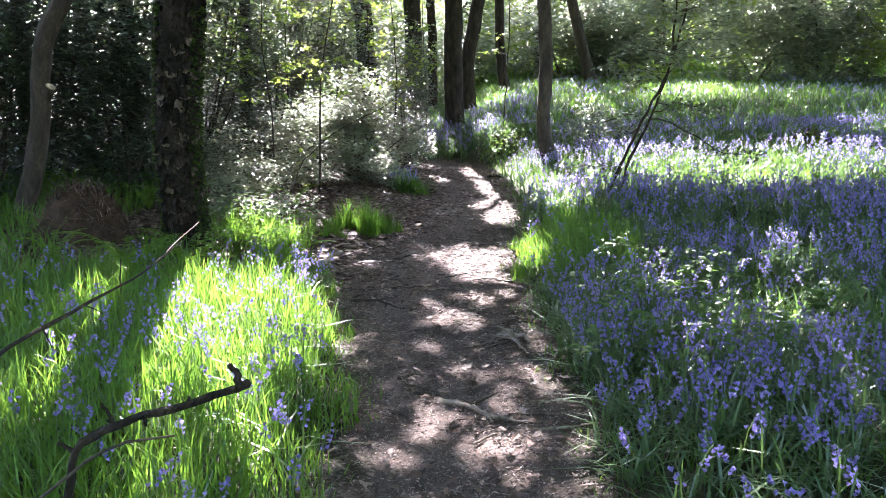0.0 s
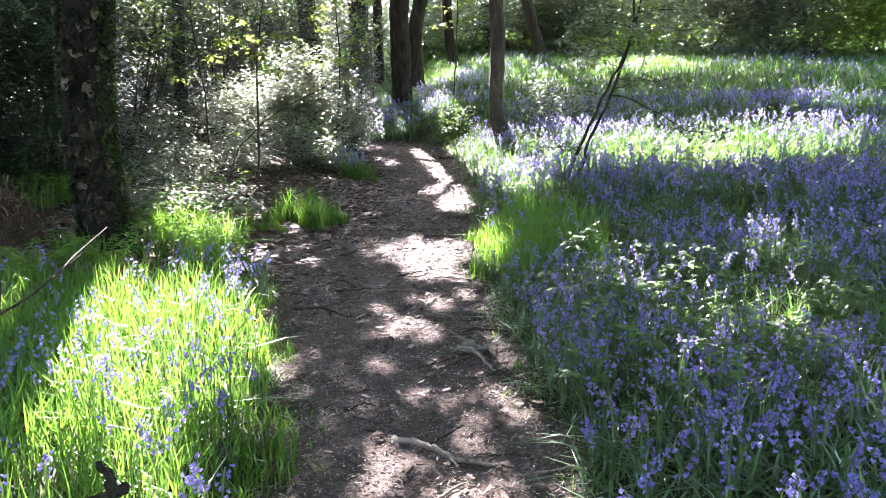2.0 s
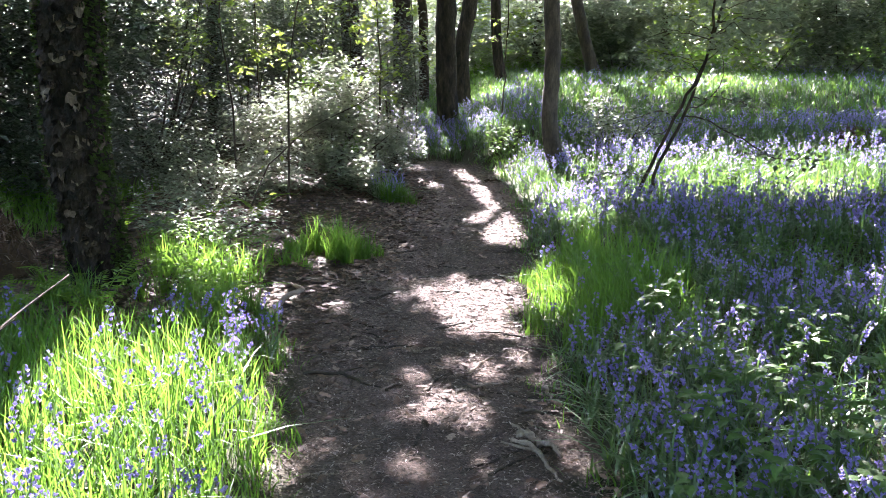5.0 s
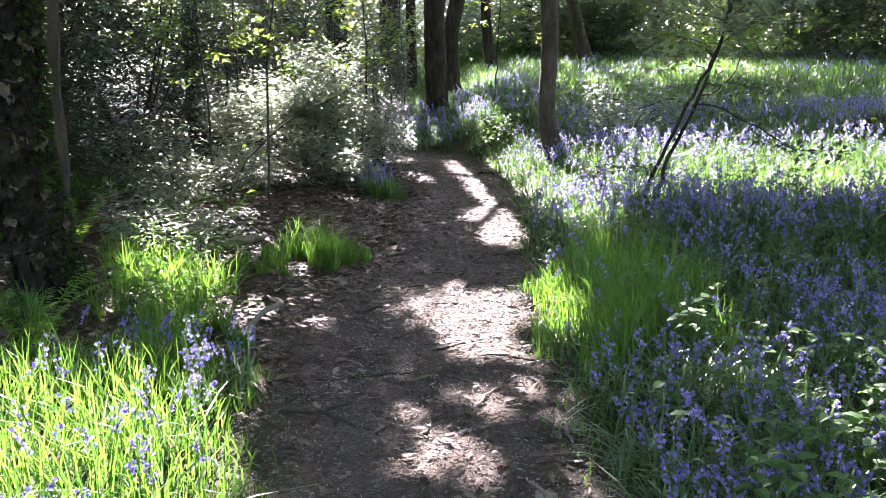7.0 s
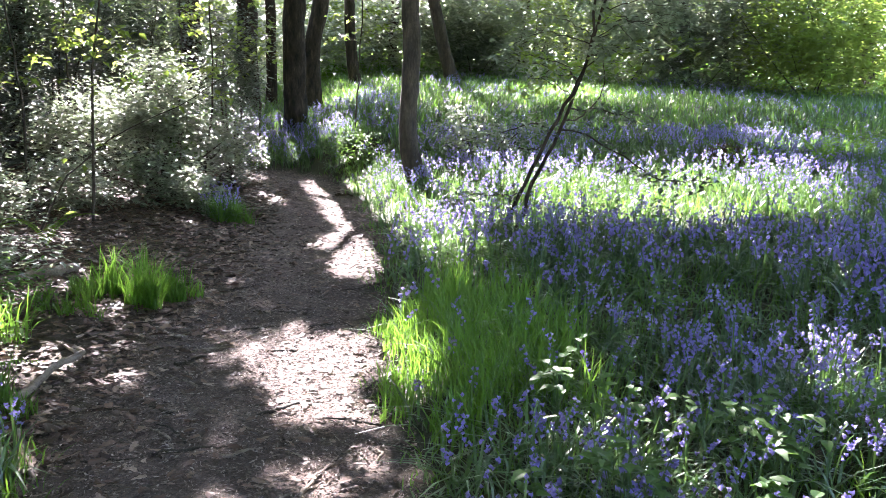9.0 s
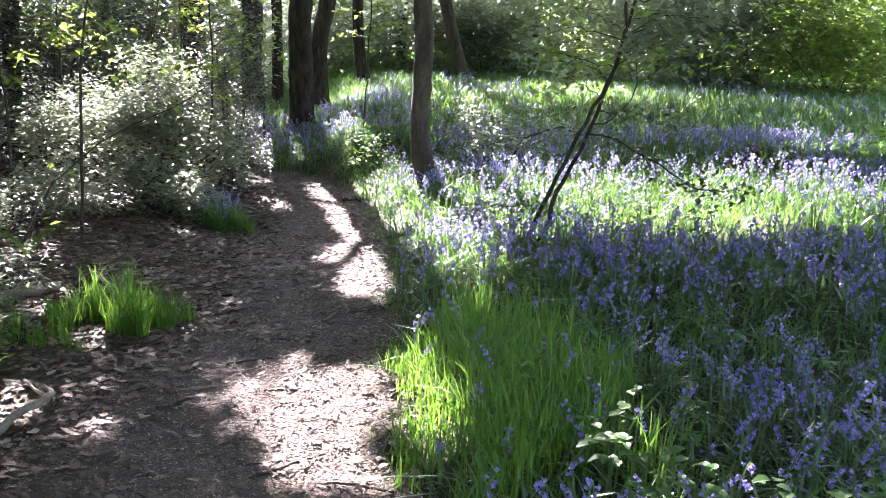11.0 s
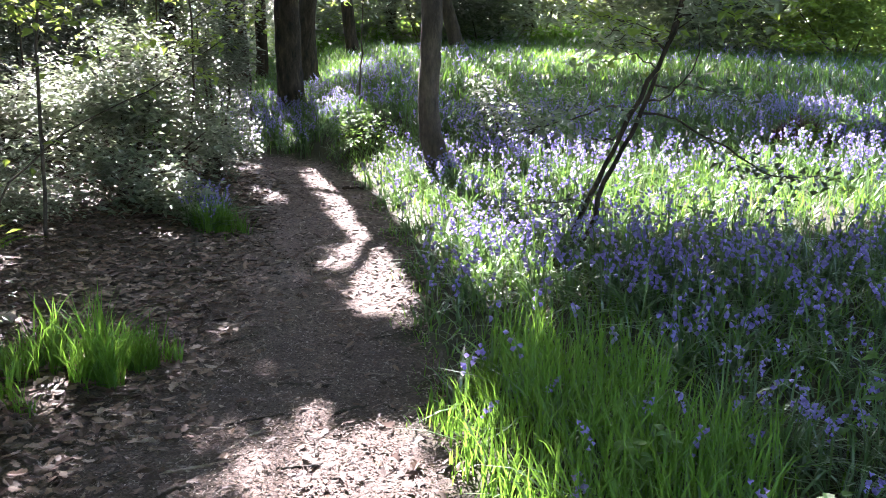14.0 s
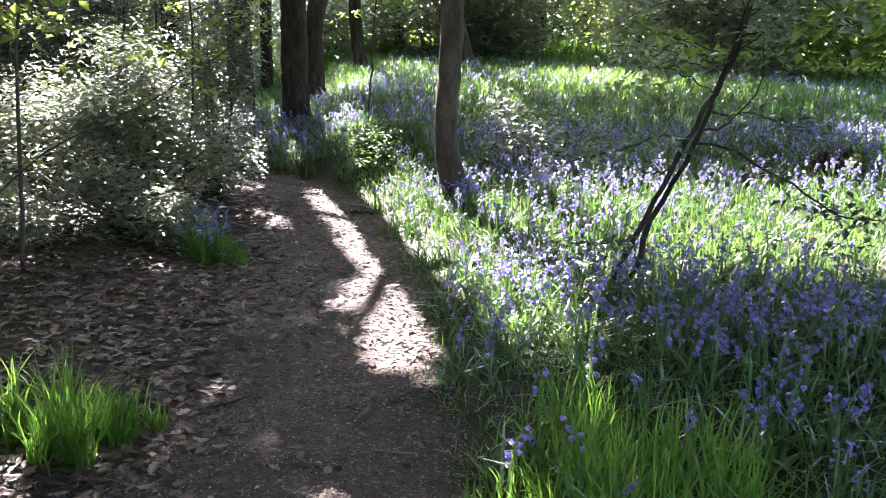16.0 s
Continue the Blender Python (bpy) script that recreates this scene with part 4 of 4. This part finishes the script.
stick("stick", "brown broken stick among dead leaves", [(-0.46, 7.83, 0), (-0.38, 7.9, 0.01), (-0.29, 7.96, 0)], 0.017, BARK_TWIG, 20)
stick("log", "pale mossy log end beside the grass tuft", [(-1.95, 9.3, 0.02), (-1.63, 9.7, 0.03), (-1.46, 9.92, 0.02)], 0.045, PALE_ROOT, 27, (), 0.7, "log")
gs = np.random.default_rng(5)
for i in range(150):
    y = gs.uniform(2.2, 13)
    x = gs.uniform(np.interp(y, EDGE_Y, EDGE_L) - (0.8 if 7 < y < 11 else 0.0), np.interp(y, EDGE_Y, EDGE_R))
    a, ln = gs.uniform(0, 3.14), gs.uniform(0.1, 0.4)
    stick("twig", "thin dry twig lying on the path", [(x, y, 0), (x + ln * 0.5 * math.cos(a) + gs.normal(0, 0.02), y + ln * 0.5 * math.sin(a), 0.005), (x + ln * math.cos(a), y + ln * math.sin(a), 0)], gs.uniform(0.004, 0.010), PALE_ROOT if i % 3 == 0 else BARK_TWIG, 200 + i, (), 0.4, "twig")

# ---- the pair of leaning saplings ----
def spray(base, pts, n, size, mat, seed, r=0.006, jitter=0.12, twig_mat=None):
    """A twig under base with leaves along it."""
    g = np.random.default_rng(seed)
    q = curve_pts(pts, 16, 0.012, seed)
    v, f = tube(q, r * np.linspace(1, 0.3, 16), 5, 0.1, seed)
    br = part("branch", np_mesh("branch", v, f, twig_mat or BARK_TWIG, True), base)
    at = q[np.minimum(15, (16 * g.random(n) ** 0.6).astype(int))] + g.normal(0, jitter, (n, 3)) * (1, 1, 0.6)
    v, f = leaves(at, size, g, 0.2, 0.6, 0.12, 0.6)
    part("leaves", np_mesh("leaves", v, f, mat), br)


def saplings():
    x0, y0 = 2.05, 10.55
    z0 = float(height(x0, y0))
    for k, (dx, lean) in enumerate(((0.0, 0.0), (0.10, 0.03))):
        base = thing("sapling", (x0 + dx, y0 + 0.06 * k, z0 - 0.05), "thin leaning young tree with sparse small leaves", "sapling", "leaning saplings")
        q = curve_pts([(0, 0, 0), (0.15 + lean, -0.03, 0.4), (0.44 + lean, -0.08, 1.1), (0.66 + lean, -0.1, 1.55), (0.76 + lean, -0.1, 2.3), (0.8 + lean, -0.1, 3.4)], 30, 0.014, 300 + k)
        v, f = tube(q, np.linspace(0.019, 0.008, 30), 8, 0.25, k)
        part("trunk", np_mesh("trunk", v, f, BARK_DARK, True), base)
        g = np.random.default_rng(310 + k)

        def at_height(h):
            return q[int(np.argmin(np.abs(q[:, 2] - h)))]

        for i in range(22):
            e = at_height(g.uniform(1.25, 3.3))
            a, ln = g.uniform(0, 6.283), g.uniform(0.45, 1.0)
            o = np.array((math.cos(a), math.sin(a), 0.0))
            tip = e + ln * o + np.array((0, 0, g.uniform(-0.12, 0.22)))
            bend = e + 0.5 * ln * o + np.array((0, 0, g.uniform(0.05, 0.2)))
            spray(base, [e, bend, tip], 46, 0.08, BUSH if i % 3 else HAZEL, 320 + 30 * k + i, 0.006, 0.07)
            side = np.array((-o[1], o[0], 0.05)) * g.choice((-1, 1))
            spray(base, [bend, bend + 0.2 * ln * o + 0.2 * ln * side, bend + 0.35 * ln * o + 0.45 * ln * side], 24, 0.07, BUSH, 420 + 30 * k + i, 0.004, 0.06)
        if k == 0:
            e = at_height(1.0)
            spray(base, [e, e + np.array((-0.16, -0.1, 0.10)), e + np.array((-0.45, -0.2, 0.02)), e + np.array((-0.85, -0.3, -0.08))], 110, 0.07, BUSH, 354, 0.009, 0.07)
            e = at_height(0.95)
            spray(base, [e, e + np.array((-0.15, -0.1, -0.03)), e + np.array((-0.32, -0.15, 0.0))], 14, 0.055, BUSH, 350, 0.009, 0.05)
            e = at_height(0.5)
            spray(base, [e, e + np.array((-0.25, -0.3, 0.06)), e + np.array((-0.75, -0.45, 0.02))], 90, 0.065, HOLLY, 355, 0.006, 0.07)
        else:
            e = at_height(1.05)
            spray(base, [e, e + np.array((0.2, -0.1, -0.02)), e + np.array((0.5, -0.25, -0.22)), e + np.array((0.8, -0.4, -0.42)), e + np.array((1.2, -0.5, -0.40))], 170, 0.075, HOLLY, 351, 0.010, 0.09)
            e = at_height(1.15)
            spray(base, [e, e + np.array((0.14, -0.05, 0.04)), e + np.array((0.28, -0.1, 0.25)), e + np.array((0.3, -0.1, 0.6))], 40, 0.065, BUSH, 352, 0.009, 0.08)
            e = at_height(1.3)
            spray(base, [e, e + np.array((0.3, -0.1, 0.02)), e + np.array((0.6, -0.2, -0.12))], 90, 0.07, HOLLY, 353, 0.008, 0.08)


saplings()

# ---- hazel sprays hanging in by the bush ----
def hazel(at, pts_list, label, seed):
    z0 = float(height(*at))
    base = thing("hazel_sapling", (at[0], at[1], z0 - 0.03), label, "sapling")
    q = curve_pts(pts_list[0], 22, 0.01, seed)
    v, f = tube(q, np.linspace(0.016, 0.007, 22), 7, 0.1, seed)
    part("trunk", np_mesh("trunk", v, f, BARK_TWIG, True), base)
    g = np.random.default_rng(seed)
    for i in range(16):
        e = q[int(g.uniform(9, 22))]
        a, ln = g.uniform(0, 6.283), g.uniform(0.4, 0.8)
        spray(base, [e, e + 0.5 * ln * np.array((math.cos(a), math.sin(a), 0.2)), e + ln * np.array((math.cos(a), math.sin(a), 0.1))], 16, 0.10, HAZEL, seed + i, 0.005, 0.06)


hazel((-1.75, 11.9), [[(0, 0, 0), (0.02, 0, 0.8), (0.0, 0, 1.5), (0.18, 0, 2.4), (0.35, 0, 3.2)]], "thin hazel stem with fresh backlit leaves", 401)
hazel((-2.5, 12.4), [[(0, 0, 0), (0.0, 0, 0.9), (-0.08, 0, 1.8), (-0.1, 0, 3.0)]], "thin hazel stem with fresh backlit leaves", 421)
hazel((-0.9, 14.0), [[(0, 0, 0), (0.05, 0, 0.9), (0.1, 0, 1.9), (0.05, 0, 3.0)]], "thin hazel stem with fresh backlit leaves", 441)
hazel((-1.5, 16.6), [[(0, 0, 0), (0.03, 0, 1.0), (0.1, 0, 2.0), (0.0, 0, 3.6)]], "thin hazel stem with fresh backlit leaves", 471)
hazel((-0.35, 18.2), [[(0, 0, 0), (0.0, 0, 1.0), (-0.1, 0, 2.0), (-0.1, 0, 3.8)]], "thin hazel stem with fresh backlit leaves", 491)
hazel((-2.9, 15.8), [[(0, 0, 0), (0.03, 0, 1.0), (0.0, 0, 2.2), (0.1, 0, 3.8)]], "thin hazel stem with fresh backlit leaves", 511)
hazel((1.3, 18.4), [[(0, 0, 0), (0.03, 0, 1.0), (0.1, 0, 2.2), (0.1, 0, 3.8)]], "thin hazel stem with fresh backlit leaves", 531)
arch = thing("bramble_bough", (-2.1, 9.9, float(height(-2.1, 9.9))), "long bare arching bough over the bush", "branch")
spray(arch, [(0, 1.4, 0), (0.1, 1.8, 0.35), (0.21, 2.0, 0.5), (0.63, 2.0, 0.9), (1.08, 2.0, 1.1), (1.46, 2.0, 1.35), (1.85, 2.0, 1.65)], 22, 0.1, HAZEL, 460, 0.011, 0.1)

# ---- cut tree, mound ----
ct = thing("pollarded_tree", (-4.74, 9.55, float(height(-4.74, 9.55)) - 0.05), "crooked lopped tree with pale saw cuts", "tree")
q = curve_pts([(-0.1, 0, 0), (0.0, 0, 0.25), (0.16, 0, 0.85), (0.22, 0, 1.4), (0.24, 0, 1.95), (0.42, 0, 2.25), (0.68, 0, 2.55), (0.8, 0, 3.2), (0.9, 0, 6.5)], 40, 0.006, 3)
v, f = tube(q, np.linspace(0.115, 0.07, 40), 14, 0.14, 3)
part("trunk", np_mesh("trunk", v, f, BARK_GREY, True), ct)
for i, (k, off) in enumerate(((6, (0.16, -0.06, 0.22)), (13, (-0.05, -0.03, 0.3)))):
    e = q[k + 2]
    sv, sf = tube(curve_pts([e, e + np.array(off) * 0.5, e + np.array(off)], 6), np.linspace(0.075, 0.06, 6), 10, 0.1, i)
    st = part("stub", np_mesh("stub", sv, sf, BARK_GREY, True), ct)
    o = np.array(off) / np.linalg.norm(off)
    cv, cf = tube([e + np.array(off), e + np.array(off) + o * 0.012], [0.056, 0.054], 10)
    part("saw_cut", np_mesh("saw_cut", cv, cf, CUTWOOD), st, "pale sawn wood face")


def mound(at, rx, ry, h, label, seed):
    g = np.random.default_rng(seed)
    a, r = np.meshgrid(np.linspace(0, 2 * np.pi, 40, endpoint=False), np.linspace(0, 1, 16), indexing="ij")
    x, y = r * np.cos(a) * rx, r * np.sin(a) * ry
    z0 = float(height(*at))
    z = h * (1 - r ** 2) ** 0.8 * (1 + 0.25 * np.sin(3 * a + 1) * r) + g.normal(0, 0.018, a.shape) * (r < 0.98) - 0.04
    z += height(x + at[0], y + at[1]) - z0
    i = np.arange(a.size).reshape(a.shape)
    n = np.roll(i, -1, axis=0)
    f = np.stack([i[:, :-1], i[:, 1:], n[:, 1:], n[:, :-1]], -1).reshape(-1, 4)
    base = thing("earth_mound", (at[0], at[1], z0), label, "mound")
    part("earth", np_mesh("earth", np.stack([x, y, z], -1).reshape(-1, 3), f, EARTH, True), base)
    n = 600
    aa, rr = g.uniform(0, 6.283, n), np.sqrt(g.random(n)) * 0.95
    p = np.stack([rr * np.cos(aa) * rx, rr * np.sin(aa) * ry, h * (1 - rr ** 2) ** 0.8 - 0.02], -1)
    v, f = blades(p, 0.14, 0.012, g, 1.3)
    part("dry_bracken", np_mesh("dry_bracken", v, f, DEADLEAF), base, "dry brown bracken litter")


mound((-3.55, 8.2), 0.5, 0.4, 0.55, "brown rotting root mound with dry bracken", 9)
mound((6.0, 13.8), 0.4, 0.3, 0.3, "brown rotten stump under the fern", 10)

# ---- ferns and herbs ----
def fern(at, n, ln, seed, label, rise=0.8):
    g = np.random.default_rng(seed)
    z0 = float(height(*at))
    base = thing("fern", (at[0], at[1], z0), label, "fern", "ferns of the wood")
    for i in range(n):
        a = 6.283 * i / n + g.normal(0, 0.25)
        L = ln * g.uniform(0.75, 1.15)
        s = np.linspace(0, 1, 20)
        o = np.array((math.cos(a), math.sin(a), 0))
        q = o[None] * (L * (0.25 * s + 0.6 * s ** 1.6))[:, None]
        q[:, 2] = L * rise * (1.55 * s - 0.85 * s ** 2.3)
        side = np.array((-math.sin(a), math.cos(a), 0))
        tv, tf = tube(q, np.linspace(0.004, 0.0012, 20), 4, 0, 0, False)
        out = [(tv, tf)]
        for j in range(4, 34):
            t = j / 34
            b, b2 = [np.array([np.interp(u, s, q[:, c]) for c in range(3)]) for u in (t, t + 0.02)]
            d = (b2 - b) / np.linalg.norm(b2 - b)
            w = 0.17 * L * min(1.0, (t + 0.25) * 1.5) * (1 - t) ** 0.65 * g.uniform(0.8, 1.15) + 0.006
            for sg in (-1, 1):
                e = b + sg * side * w * 0.92 + d * w * g.uniform(0.25, 0.5) - np.array((0, 0, g.uniform(0.1, 0.45) * w))
                wd = d * L * 0.0095
                m = b * 0.6 + e * 0.4 + np.array((0, 0, 0.04 * w))
                out.append((np.array([b, m - wd, e, m + wd]), np.array([[0, 1, 2, 3]])))
        v, f = join(out)
        part("frond", np_mesh("frond", v, f, FERN), base)


for i, (x, y, n, ln) in enumerate([(-2.05, 6.75, 7, 0.66), (-2.5, 6.6, 7, 0.66), (-1.3, 6.9, 6, 0.55), (-3.3, 7.0, 6, 0.5), (-2.9, 9.4, 6, 0.7), (5.95, 13.5, 6, 0.68), (6.4, 13.7, 5, 0.6), (7.2, 13.4, 7, 0.9), (7.8, 12.3, 7, 0.9), (8.4, 14.2, 7, 1.0), (9.2, 13.0, 7, 1.0),
                                  (-2.3, 10.4, 6, 0.5), (-1.9, 10.8, 5, 0.45), (-3.6, 10.2, 6, 0.6), (6.8, 11.4, 6, 0.7)]):
    fern((x, y), n, ln, 500 + i, "fresh green fern with spreading fronds")


def toothed_leaf(at, ln, az, g):
    """A broad leaf with toothed margins, folded along its drooping midrib."""
    o, sd = np.array((math.cos(az), math.sin(az), 0)), np.array((-math.sin(az), math.cos(az), 0))
    dip, fold = g.uniform(0.05, 0.55), g.uniform(0.1, 0.5)
    rows = 7
    v = []
    for i in range(rows):
        t = i / (rows - 1)
        w = 0.38 * ln * math.sin(math.pi * (0.06 + 0.94 * t) ** 0.75) * (1.0 if i % 2 else 0.84)
        m = at + o * ln * (0.1 + t) + np.array((0, 0, ln * (0.15 * t - dip * t * t)))
        up = np.array((0, 0, w * fold))
        v += [m - sd * w + up, m, m + sd * w + up]
    f = [[3 * i + k, 3 * i + k + 1, 3 * i + k + 4, 3 * i + k + 3] for i in range(rows - 1) for k in (0, 1)]
    return np.array(v), np.array(f)


def herb(at, seed):
    g = np.random.default_rng(seed)
    z0 = float(height(*at))
    base = thing("woodland_herb", (at[0], at[1], z0), "broad-leaved pale green herb among bluebells", "herb", "herbs of the bank")
    for i in range(g.integers(4, 7)):
        a, ln, hh = g.uniform(0, 6.283), g.uniform(0.04, 0.14), g.uniform(0.2, 0.36)
        top = np.array((ln * math.cos(a), ln * math.sin(a), hh))
        sv, sf = tube(curve_pts([(0, 0, -0.01), top * (0.4, 0.4, 0.6), top], 6), np.linspace(0.003, 0.002, 6), 4, 0, 0, False)
        st = part("stalk", np_mesh("stalk", sv, sf, STEM), base)
        v, f = join([toothed_leaf(top + g.normal(0, 0.012, 3), g.uniform(0.035, 0.068), g.uniform(0, 6.283), g) for _ in range(5)])
        part("leaves", np_mesh("leaves", v, f, HERB), st)


gh = np.random.default_rng(8)
for i in range(64):
    x, y = (gh.uniform(0.8, 2.6), gh.uniform(3.6, 6.8)) if i < 46 else (gh.uniform(1.2, 4.5), gh.uniform(7, 11))
    herb((x, y), 600 + i)
